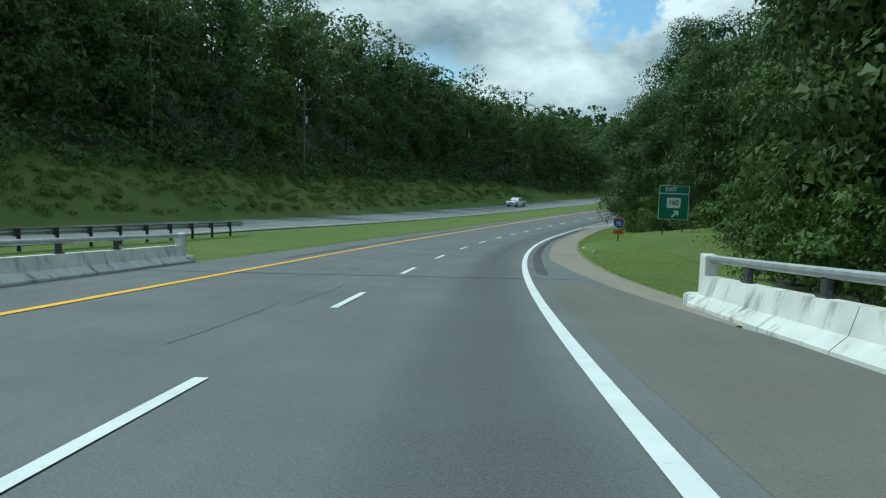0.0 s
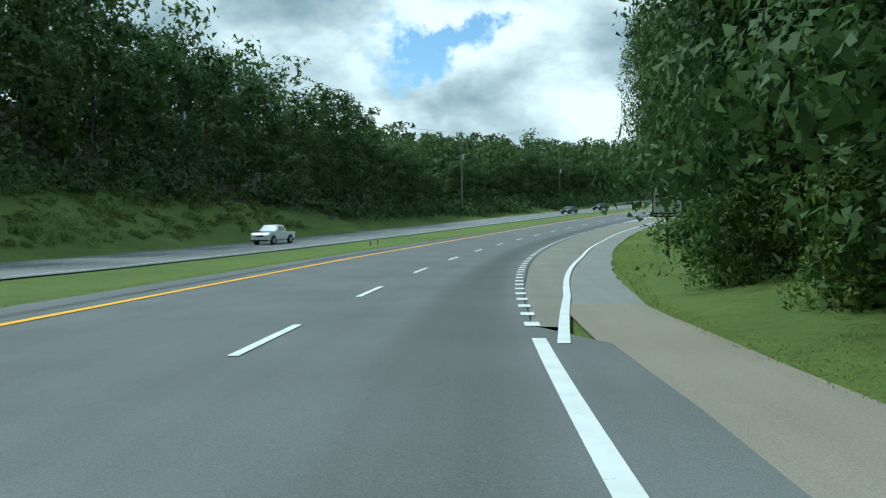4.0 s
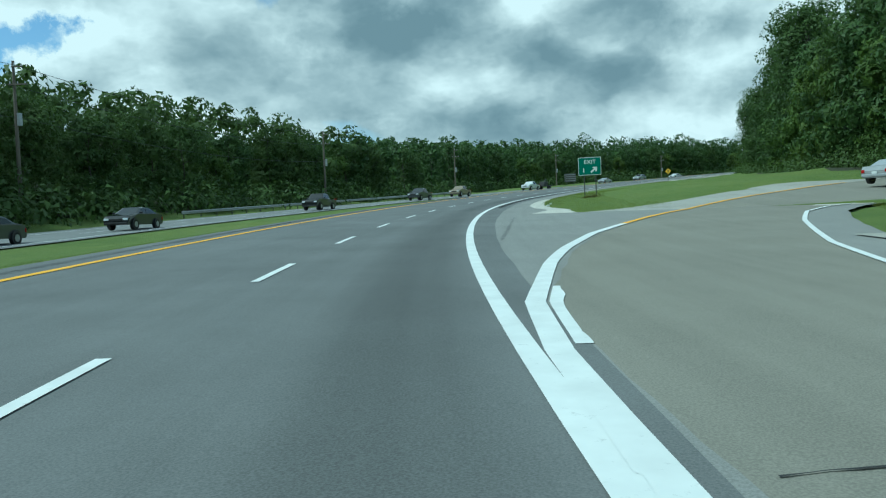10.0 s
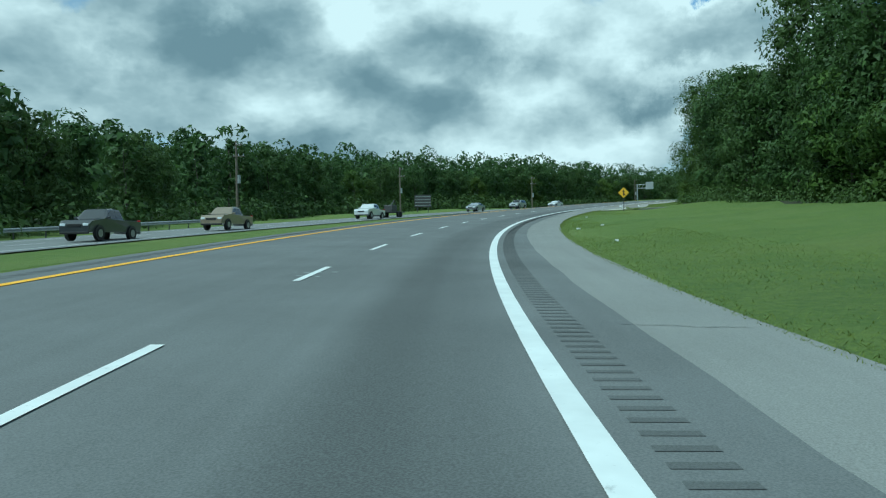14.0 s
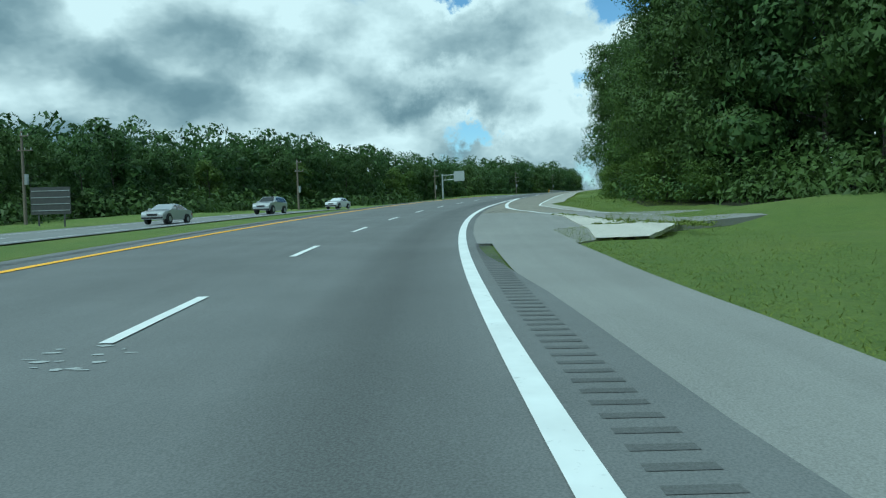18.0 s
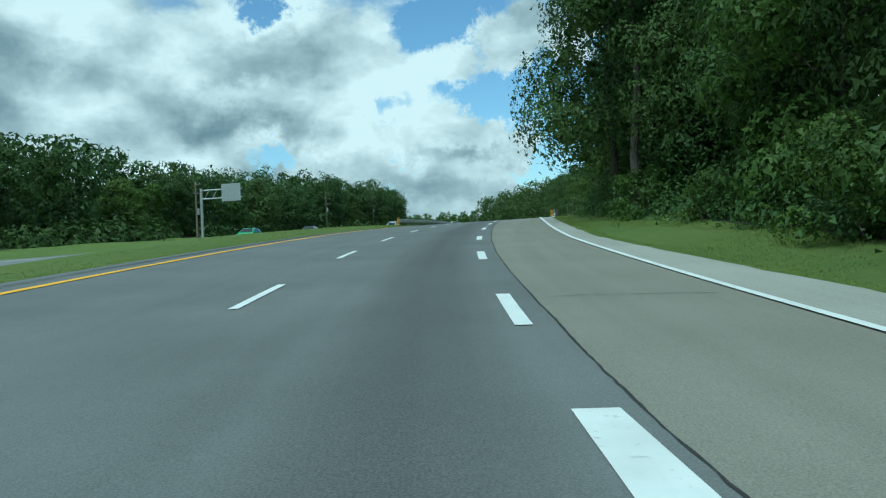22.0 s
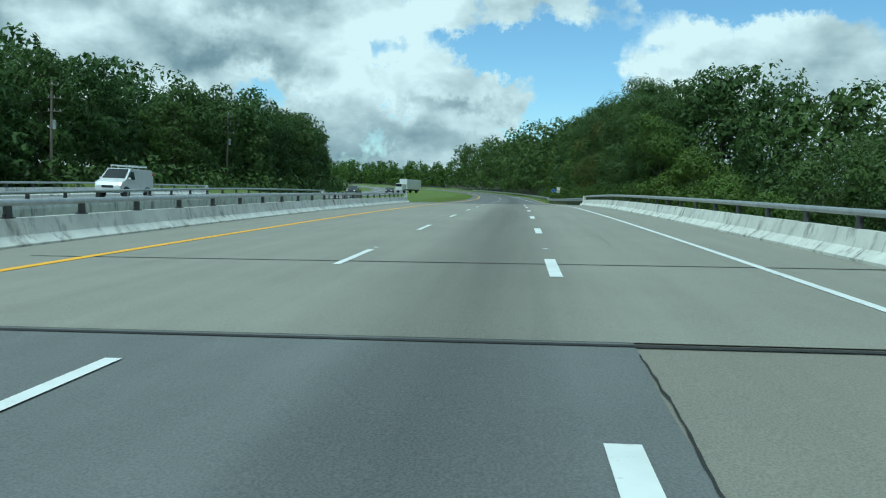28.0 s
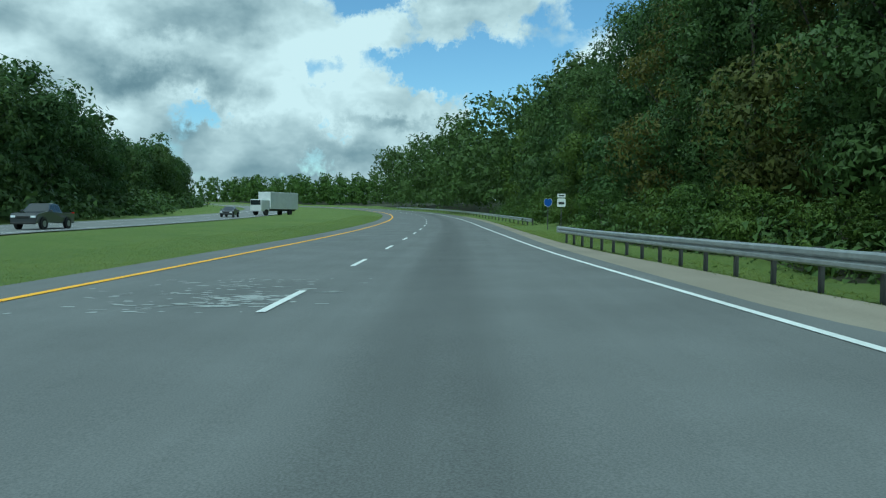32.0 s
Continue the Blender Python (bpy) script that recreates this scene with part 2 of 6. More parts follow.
class Mat:
    """A node material under construction."""

    def __init__(self, name, rough=0.8, metal=0.0):
        self.m = bpy.data.materials.new(name)
        self.m.use_nodes = True
        self.n, self.l = self.m.node_tree.nodes, self.m.node_tree.links
        self.b = self.n["Principled BSDF"]
        self.b.inputs["Roughness"].default_value, self.b.inputs["Metallic"].default_value = rough, metal

    def coord(self, kind="Object", scale=(1, 1, 1)):
        c = self.n.new("ShaderNodeTexCoord").outputs[kind]
        mp = self.n.new("ShaderNodeMapping")
        mp.inputs["Scale"].default_value = scale
        self.l.new(c, mp.inputs["Vector"])
        return mp.outputs[0]

    def noise(self, vec, scale, detail=4.0, rough=0.55):
        t = self.n.new("ShaderNodeTexNoise")
        t.inputs["Scale"].default_value, t.inputs["Detail"].default_value, t.inputs["Roughness"].default_value = scale, detail, rough
        self.l.new(vec, t.inputs["Vector"])
        return t.outputs["Fac"]

    def ramp(self, fac, *stops):
        r = self.n.new("ShaderNodeValToRGB")
        e = r.color_ramp.elements
        while len(e) < len(stops):
            e.new(0.5)
        for el, (at_, col) in zip(e, stops):
            el.position = at_
            el.color = (*col, 1) if not isinstance(col, float) else (col, col, col, 1)
        self.l.new(fac, r.inputs[0])
        return r.outputs[0]

    def mix(self, fac, a, b, kind="MIX"):
        x = self.n.new("ShaderNodeMix")
        x.data_type, x.blend_type = "RGBA", kind
        for i, v in ((0, fac), (6, a), (7, b)):
            if isinstance(v, (int, float)):
                x.inputs[i].default_value = v
            elif isinstance(v, tuple):
                x.inputs[i].default_value = (*v, 1)
            else:
                self.l.new(v, x.inputs[i])
        return x.outputs[2]

    def color(self, socket):
        if isinstance(socket, tuple):
            self.b.inputs["Base Color"].default_value = (*socket, 1)
        else:
            self.l.new(socket, self.b.inputs["Base Color"])
        return self

    def bump(self, fac, strength=0.3, dist=0.02):
        bp = self.n.new("ShaderNodeBump")
        bp.inputs["Strength"].default_value, bp.inputs["Distance"].default_value = strength, dist
        self.l.new(fac, bp.inputs["Height"])
        self.l.new(bp.outputs[0], self.b.inputs["Normal"])
        return self

    def random(self):
        return self.n.new("ShaderNodeObjectInfo").outputs["Random"]


def tint(c, k):
    return tuple(min(1.0, v * k) for v in c)


def asphalt(name, base, tracks=0.0, patch=0.25, streak=0.3, spread=1.0):
    """Worn asphalt: UV is metres across and along the road. tracks darkens the middle of the lane, where oil drips."""
    k = Mat(name, 0.9)
    k.b.inputs["Specular IOR Level"].default_value = 0.18
    uv = k.coord("UV")
    along = k.coord("UV", (1.6, 0.05, 1))
    ob = k.coord()
    c = k.ramp(k.noise(ob, 0.35, 5), (0.3, tint(base, 1 - patch)), (0.7, tint(base, 1 + patch)))
    c = k.mix(streak, c, k.ramp(k.noise(along, 1.3, 5), (0.3, tint(base, 0.7)), (0.7, tint(base, 1.3))))
    if tracks:
        sep = k.n.new("ShaderNodeSeparateXYZ")
        k.l.new(uv, sep.inputs[0])
        w = k.n.new("ShaderNodeMath")
        w.operation = "ADD"
        k.l.new(sep.outputs[0], w.inputs[0])
        w.inputs[1].default_value = -2.5
        q2 = k.n.new("ShaderNodeMath")
        q2.operation = "ABSOLUTE"
        k.l.new(w.outputs[0], q2.inputs[0])
        p2 = k.n.new("ShaderNodeMath")
        p2.operation = "DIVIDE"
        k.l.new(q2.outputs[0], p2.inputs[0])
        p2.inputs[1].default_value = spread
        oil = k.ramp(p2.outputs[0], (0.0, tracks), (0.5, tracks * 0.75), (1.0, 0.0))
        wav = k.ramp(k.noise(k.coord("UV", (0.5, 0.02, 1)), 1.0, 3), (0.3, 0.4), (0.7, 1.0))
        f = k.mix(1.0, oil, wav, "MULTIPLY")
        c = k.mix(f, c, tint(base, 0.28))
    fine = k.noise(ob, 60, 3)
    c = k.mix(0.35, c, k.ramp(fine, (0.35, tint(base, 0.55)), (0.65, tint(base, 1.5))))
    return k.color(c).bump(fine, 0.35, 0.01).m


M_ROAD = asphalt("asphalt_dark", (0.162, 0.167, 0.165), tracks=0.85)
M_OPP = asphalt("asphalt_far_carriageway", (0.21, 0.215, 0.21))
M_OLD = asphalt("asphalt_old_brown", (0.240, 0.228, 0.192), patch=0.16)
M_BROWN = asphalt("asphalt_brown_bridge", (0.165, 0.158, 0.140), patch=0.2)
M_SHOULDER = asphalt("asphalt_shoulder_grey", (0.255, 0.255, 0.24), patch=0.15)
M_GRAVEL = asphalt("packed_gravel", (0.28, 0.25, 0.20), patch=0.2)
M_DECK = asphalt("bridge_deck_concrete", (0.278, 0.269, 0.230), tracks=1.0, patch=0.12, spread=1.7)
M_SLAB = asphalt("bare_pale_concrete", (0.52, 0.50, 0.44), patch=0.15)
M_PALE = asphalt("weathered_concrete", (0.36, 0.35, 0.31), patch=0.2)


def paint(name, base):
    k = Mat(name, 0.7)
    ob = k.coord()
    worn = k.noise(ob, 9, 6, 0.65)
    c = k.ramp(k.noise(ob, 2.0, 3), (0.3, tint(base, 0.86)), (0.7, base))
    c = k.mix(k.ramp(worn, (0.62, 0.0), (0.80, 0.65)), c, (0.16, 0.165, 0.16))
    return k.color(c).bump(worn, 0.15, 0.004).m


M_WHITE = paint("road_paint_white", (0.80, 0.82, 0.80))
M_YELLOW = paint("road_paint_yellow", (0.95, 0.50, 0.015))


def grass_mat():
    k = Mat("grass_ground", 0.95)
    ob = k.coord()
    c = k.ramp(k.noise(ob, 0.12, 6, 0.6), (0.30, (0.062, 0.108, 0.015)), (0.50, (0.108, 0.164, 0.024)), (0.66, (0.168, 0.196, 0.042)), (0.80, (0.225, 0.215, 0.075)))
    fine = k.noise(ob, 7, 6, 0.7)
    mid = k.noise(ob, 0.9, 5, 0.65)
    c = k.mix(0.35, c, k.ramp(mid, (0.35, (0.070, 0.125, 0.018)), (0.65, (0.21, 0.245, 0.055))))
    c = k.mix(0.45, c, k.ramp(fine, (0.3, (0.050, 0.092, 0.014)), (0.7, (0.19, 0.25, 0.045))))
    return k.color(c).bump(fine, 0.9, 0.12).m


M_GRASS = grass_mat()


def leaf_mat(name, dark, light, dry=0.0):
    k = Mat(name, 0.55)
    g = k.n.new("ShaderNodeNewGeometry").outputs["Random Per Island"]
    ob = k.coord()
    clump = k.ramp(k.noise(ob, 0.5, 4, 0.6), (0.34, 0.0), (0.68, 1.0))
    c = k.ramp(k.mix(0.36, clump, g), (0.0, dark), (0.72, light), (1.0, tint(light, 1.3)))
    c = k.mix(k.ramp(k.random(), (0.0, 0.0), (1.0, 0.55)), c, tuple(v * w for v, w in zip(light, (1.15, 0.95, 0.8))))
    k.color(c)
    k.b.inputs["Specular IOR Level"].default_value = 0.25
    tr = k.n.new("ShaderNodeBsdfTranslucent")
    k.l.new(c, tr.inputs["Color"])
    mx = k.n.new("ShaderNodeMixShader")
    mx.inputs[0].default_value = 0.34
    k.l.new(k.b.outputs[0], mx.inputs[1])
    k.l.new(tr.outputs[0], mx.inputs[2])
    k.l.new(mx.outputs[0], k.n["Material Output"].inputs["Surface"])
    return k.m


M_LEAF = leaf_mat("leaves_deep_green", (0.025, 0.052, 0.017), (0.086, 0.146, 0.040))
M_LEAF_B = leaf_mat("leaves_fresh_green", (0.036, 0.074, 0.013), (0.105, 0.168, 0.032))
M_LEAF_DRY = leaf_mat("leaves_yellowing", (0.050, 0.066, 0.014), (0.135, 0.140, 0.034))


def bark():
    k = Mat("bark", 0.9)
    ob = k.coord("Object", (6, 6, 1.2))
    f = k.noise(ob, 3, 6)
    return k.color(k.ramp(f, (0.3, (0.030, 0.024, 0.018)), (0.7, (0.11, 0.095, 0.078)))).bump(f, 0.8, 0.03).m


M_BARK = bark()
M_TAR = asphalt("tar_seam", (0.045, 0.045, 0.045), patch=0.4)


def concrete_barrier():
    k = Mat("stained_barrier_concrete", 0.85)
    ob = k.coord()
    run = k.noise(k.coord("Object", (1.0, 1.0, 0.25)), 2.2, 7, 0.65)
    c = k.ramp(k.noise(ob, 1.2, 5), (0.3, (0.58, 0.58, 0.53)), (0.7, (0.78, 0.78, 0.72)))
    c = k.mix(k.ramp(run, (0.52, 0.0), (0.68, 0.8)), c, (0.13, 0.125, 0.10))
    return k.color(c).bump(k.noise(ob, 25, 4), 0.3, 0.01).m


M_BARRIER = concrete_barrier()


def forest_floor():
    k = Mat("leaf_litter_soil", 0.95)
    ob = k.coord()
    f = k.noise(ob, 2.5, 7, 0.7)
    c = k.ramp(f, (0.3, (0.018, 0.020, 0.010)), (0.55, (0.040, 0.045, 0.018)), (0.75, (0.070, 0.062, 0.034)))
    return k.color(c).bump(f, 0.8, 0.08).m


M_FLOOR = forest_floor()


def metal(name, base, rough=0.45, met=0.9):
    k = Mat(name, rough, met)
    ob = k.coord()
    f = k.noise(ob, 4, 5)
    return k.color(k.ramp(f, (0.3, tint(base, 0.75)), (0.7, base))).bump(k.noise(ob, 30, 3), 0.1, 0.004).m


M_STEEL = metal("galvanised_steel", (0.50, 0.52, 0.52), 0.5, 0.75)
M_DARKSTEEL = metal("dark_weathered_steel", (0.10, 0.10, 0.10), 0.6, 0.5)

# ---------- builders ----------


def mesh_of(name, verts, faces, mats, uvs=None, smooth=False, index=None):
    me = bpy.data.meshes.new(name)
    me.from_pydata(verts if isinstance(verts, list) else verts.tolist(), [], faces if isinstance(faces, list) else faces.tolist())
    for m in mats if isinstance(mats, (list, tuple)) else [mats]:
        me.materials.append(m)
    if uvs is not None:
        layer = me.uv_layers.new(name="metres")
        loops = np.zeros(len(me.loops), np.int32)
        me.loops.foreach_get("vertex_index", loops)
        layer.data.foreach_set("uv", np.asarray(uvs, np.float32)[loops].ravel())
    if index is not None:
        me.polygons.foreach_set("material_index", np.asarray(index, np.int32))
    if smooth:
        me.polygons.foreach_set("use_smooth", np.ones(len(me.polygons), bool))
    me.update()
    return me


def part(name, data, material, parent, label=""):
    """Links a bmesh or a mesh as one mesh object under a thing or a part."""
    if isinstance(data, bmesh.types.BMesh):
        me = bpy.data.meshes.new(name)
        data.to_mesh(me)
        data.free()
        me.materials.append(material)
    else:
        me = data
    ob = new(name, me)
    ob.parent = parent
    if label:
        ob["label"] = label
    return ob


def thing(name, m, label, category, group=""):
    e = new(name)
    e.matrix_basis = m
    return tagged(e, label, category, group)


def box(bm, size, centre, bevel=0.0, rot=None):
    r = bmesh.ops.create_cube(bm, size=1.0)
    m = Matrix.Translation(centre) @ (rot.to_4x4() if rot else Matrix.Identity(4)) @ Matrix.Diagonal((*size, 1))
    bmesh.ops.transform(bm, matrix=m, verts=r["verts"])
    if bevel:
        edges = list({e for v in r["verts"] for e in v.link_edges})
        bmesh.ops.bevel(bm, geom=edges, offset=bevel, segments=2, affect="EDGES", profile=0.6)
    return bm


def tube(bm, a, b, r0, r1=None, n=10, caps=True):
    a, b = Vector(a), Vector(b)
    d = b - a
    res = bmesh.ops.create_cone(bm, cap_ends=caps, segments=n, radius1=r0, radius2=r0 if r1 is None else r1, depth=d.length)
    m = Matrix.Translation((a + b) / 2) @ d.to_track_quat("Z", "Y").to_matrix().to_4x4()
    bmesh.ops.transform(bm, matrix=m, verts=res["verts"])
    return bm


def val(f, s):
    return np.broadcast_to(f(s) if callable(f) else np.float64(f), s.shape)


def course(*pairs):
    """A smooth line through (s, u) pairs, as a function of s."""
    a = np.array(pairs, float)
    return lambda s: np.interp(s, a[:, 0], a[:, 1])


def strip(name, s0, s1, left, right, h, material, step=2.0, across=2, thick=0.0, wobble=0.0):
    """A band of paving between two lines; UV is metres across and along."""
    n = max(2, int(round((s1 - s0) / step)) + 1)
    s = np.linspace(s0, s1, n)
    a, b = val(left, s), val(right, s)
    if wobble:
        b = b + np.array([wobble * (noise.noise(Vector((x * 0.9, 3.1, 0))) + 0.5 * noise.noise(Vector((x * 3.3, 1.7, 0)))) for x in s])
    rows = [a + (b - a) * k / (across - 1) for k in range(across)]
    v = np.concatenate([at(s, r, h(s, r) if callable(h) else h) for r in rows])
    uv = np.concatenate([np.stack([r, s], -1) for r in rows])
    i = np.arange(n - 1)
    f = np.concatenate([np.stack([k * n + i, (k + 1) * n + i, (k + 1) * n + i + 1, k * n + i + 1], -1) for k in range(across - 1)])
    if thick:
        low = v.copy()
        low[:, 2] -= thick
        m = len(v)
        e0, e1 = i, (across - 1) * n + i
        f = np.concatenate([f, f[:, ::-1] + m, np.stack([e0 + 1, e0 + 1 + m, e0 + m, e0][::-1], -1), np.stack([e1, e1 + m, e1 + 1 + m, e1 + 1][::-1], -1)])
        v, uv = np.concatenate([v, low]), np.concatenate([uv, uv])
    return tagged(new(name, mesh_of(name, v, f, material, uv)), kind="structure")


def line(name, s0, s1, u, width, material, h=0.012, step=1.0):
    fu = u if callable(u) else (lambda s: np.full(np.shape(s), float(u)))
    return strip(name, s0, s1, lambda s: fu(s) - width / 2, lambda s: fu(s) + width / 2, h, material, step)


def profile_run(name, s0, s1, u, outline, material, step=2.0, flip=False, h=0.0, lift=None):
    """A profile of (offset, height) points swept along a line beside the road, closed at both ends."""
    n = max(2, int(round((s1 - s0) / step)) + 1)
    s = np.linspace(s0, s1, n)
    uu = val(u, s)
    k = len(outline)
    v = np.concatenate([at(s, uu + (-dx if flip else dx), h + dz + (lift(s) if lift else 0)) for dx, dz in outline])
    f = []
    for a in range(k):
        b = (a + 1) % k
        for i in range(n - 1):
            q = [a * n + i, a * n + i + 1, b * n + i + 1, b * n + i]
            f.append(q if flip else q[::-1])
    f.append([a * n for a in range(k)][::-1 if flip else 1])
    f.append([a * n + n - 1 for a in range(k)][::1 if flip else -1])
    return mesh_of(name, v, f, material)


# ---------- ground ----------
OPP_NEAR = course((-60, -17), (0, -18), (72, -17.8), (125, -17.6), (250, -17.4), (400, -17.4), (453, -18), (500, -19), (560, -18), (640, -19), (680, -24), (720, -24.5), (900, -24), (1140, -22))
OPP_WIDE = 11.2
OPP_FAR = lambda s: OPP_NEAR(s) - OPP_WIDE
LEFT_EDGE = course((-60, -7.9), (22, -7.9), (30, -7.5), (60, -7.1), (110, -6.5), (250, -6.2), (500, -6.1), (548, -7.4), (632, -8.6), (640, -6.4), (1140, -6.2))
RIGHT_EDGE = course((-60, 6.8), (16, 6.8), (24, 6.3), (95, 6.0), (108, 7.2), (118, 7.6), (150, 8.7), (190, 8.6), (206, 10.6), (214, 13.5), (226, 18.5), (239, 22), (239.6, 8.3), (246, 8.3), (249, 7.5), (255, 6.85), (266, 6.5), (280, 6.4), (372, 6.6), (376, 9.0), (384, 10.0), (386, 10.6), (396, 9.6), (406, 8.0), (412, 8.9), (432, 8.8), (448, 7.8), (485, 8.0), (500, 9.8), (620, 9.8), (640, 9.0), (668, 7.8), (700, 7.6), (1140, 8.0))
RAMP_R = course((92, 3.95), (100, 4.7), (108, 5.2), (125, 6.3), (150, 7.1), (177, 7.2), (190, 7.3), (201, 8.1), (208, 9.3), (217, 11.6), (226, 14.6), (232, 16.9), (236, 19.2), (246, 29), (262, 50))
RAMP_L = course((197, 3.75), (206, 3.92), (209, 4.12), (211, 4.48), (214.3, 5.06), (217.6, 5.8), (223, 7.3), (227.5, 8.9), (232, 10.6), (236, 12.3), (240, 14.3), (244, 16.6), (248, 19.2), (255, 24.6), (262, 31))
GORE_EDGE = course((204, 3), (238.6, 3), (239.5, 8.6), (241.8, 11.3), (245.8, 14.4), (263, 24.7))  # where the pale ramp apron meets the grass
BANK_TOP = course((-60, 5), (60, 5), (110, 4.6), (150, 3.5), (178, 1.0), (200, 0.0), (1140, 0.0))
HILL = course((-60, 30), (60, 30), (120, 28), (165, 20), (185, 16), (215, 11), (260, 8.5), (290, 7), (320, 3), (350, 1), (460, 1), (560, 2), (680, 4), (760, 1), (1140, 0))
RIDGE = course((-60, 0), (185, 0), (205, 9), (260, 15), (330, 17), (450, 26), (600, 22), (680, 8), (760, 0), (1140, 0))
SPUR = course((-60, 0), (230, 0), (265, 5), (295, 7), (322, 6.5), (342, 3), (358, 1), (375, 0), (1140, 0))  # a wooded rise close behind the far trees
CROWN = course((-60, -0.45), (410, -0.45), (440, -0.1), (465, 0.35), (528, 0.35), (545, -0.2), (640, -0.2), (665, 0.25), (780, 0.25), (1140, 0.0))  # how the median dips or bulges
RISE_RIGHT = course((-60, -3), (15, -2), (28, 0.8), (45, 2.0), (62, 1.7), (100, 1.0), (125, 0.5), (200, 0.3), (250, 0.8), (280, 1.2), (310, 0.9), (340, 0.4), (360, 0.3), (395, 0.5), (480, 0.4), (540, -2), (560, -6), (610, -6), (640, -1), (700, 0.5), (1140, 0.5))

RIGHT_WOOD = course((-60, 13), (10, 12.5), (25, 11.0), (38, 12.5), (50, 15.2), (62, 15.2), (72, 11.5), (82, 9.4), (104, 8.4), (118, 12), (135, 15.6), (155, 16.0), (165, 14.4), (184, 15.0), (197, 16.2), (203, 18.5), (210, 25), (225, 35), (250, 36), (300, 33), (340, 30), (366, 25), (380, 19.5), (392, 15.5), (402, 13.4), (430, 12.6), (455, 11.6), (480, 10.4), (498, 11.5), (506, 15), (516, 20), (540, 20), (560, 21), (600, 19), (622, 14), (660, 12.5), (700, 11.5), (760, 13), (900, 22), (1140, 22))
LEFT_WOOD = course((-60, -40), (60, -40), (100, -40), (130, -39.5), (160, -38.5), (180, -36.5), (200, -34), (330, -34), (352, -37), (380, -44), (420, -48), (520, -50), (600, -48), (680, -40), (740, -42), (800, -52), (900, -48), (1140, -44))


def dip(s):
    """How far the ground falls away under the two bridges."""
    a = np.clip((14.0 - s) / 12.0, 0, 1) + np.clip((s - 552) / 8, 0, 1) * np.clip((624 - s) / 8, 0, 1)
    return a * a * (3 - 2 * a) * 6.0


def ground_h(s, u):
    """Height of the ground over the road's plane."""
    s, u = np.broadcast_arrays(np.asarray(s, float), np.asarray(u, float))
    le, re, on, of = LEFT_EDGE(s), RIGHT_EDGE(s), OPP_NEAR(s), OPP_FAR(s)
    h = np.full(s.shape, -0.07)
    mid = (u < le) & (u > on)
    k = np.clip((le - u) / np.maximum(le - on, 1), 0, 1)
    h = np.where(mid, -0.03 + CROWN(s) * np.sin(k * math.pi) * np.clip((le - on) / 8, 0.1, 1), h)
    out = np.maximum(of - u, 0)
    tb = BANK_TOP(s)
    rise = tb * np.clip((out - 2.0) / np.maximum(tb * 1.7, 1), 0, 1) ** 0.9
    hill = HILL(s) * np.clip((out - 2 - tb * 1.7) / 45, 0, 1) + RIDGE(s) * np.clip((out - 85) / 220, 0, 1) + SPUR(s) * np.clip((out - 55) / 50, 0, 1)
    h = np.where(out > 0, -0.04 + rise + hill + 0.4 * np.clip(out / 6, 0, 1) * (tb > 1), h)
    r = np.maximum(u - re, 0)
    h = np.where(r > 0, -0.02 + RISE_RIGHT(s) * np.clip(r / 14, 0, 1) + np.where((s > 240) & (s < 380), 0.02, 0.05) * np.clip(r - 14, 0, 80), h)
    return h - dip(s)


def ramp_h(s):
    """The exit ramp climbs slowly away from the road."""
    return np.maximum(0.035 * (np.asarray(s, float) - 239.5), -0.008)


def ramp_lift(s, u):
    return ramp_h(s) + 0.0 * np.asarray(u)


def on_ground(s, u, h=0.0, yaw=0.0, size=1.0):
    return spot(s, u, float(ground_h(s, u)) + h, yaw, size)


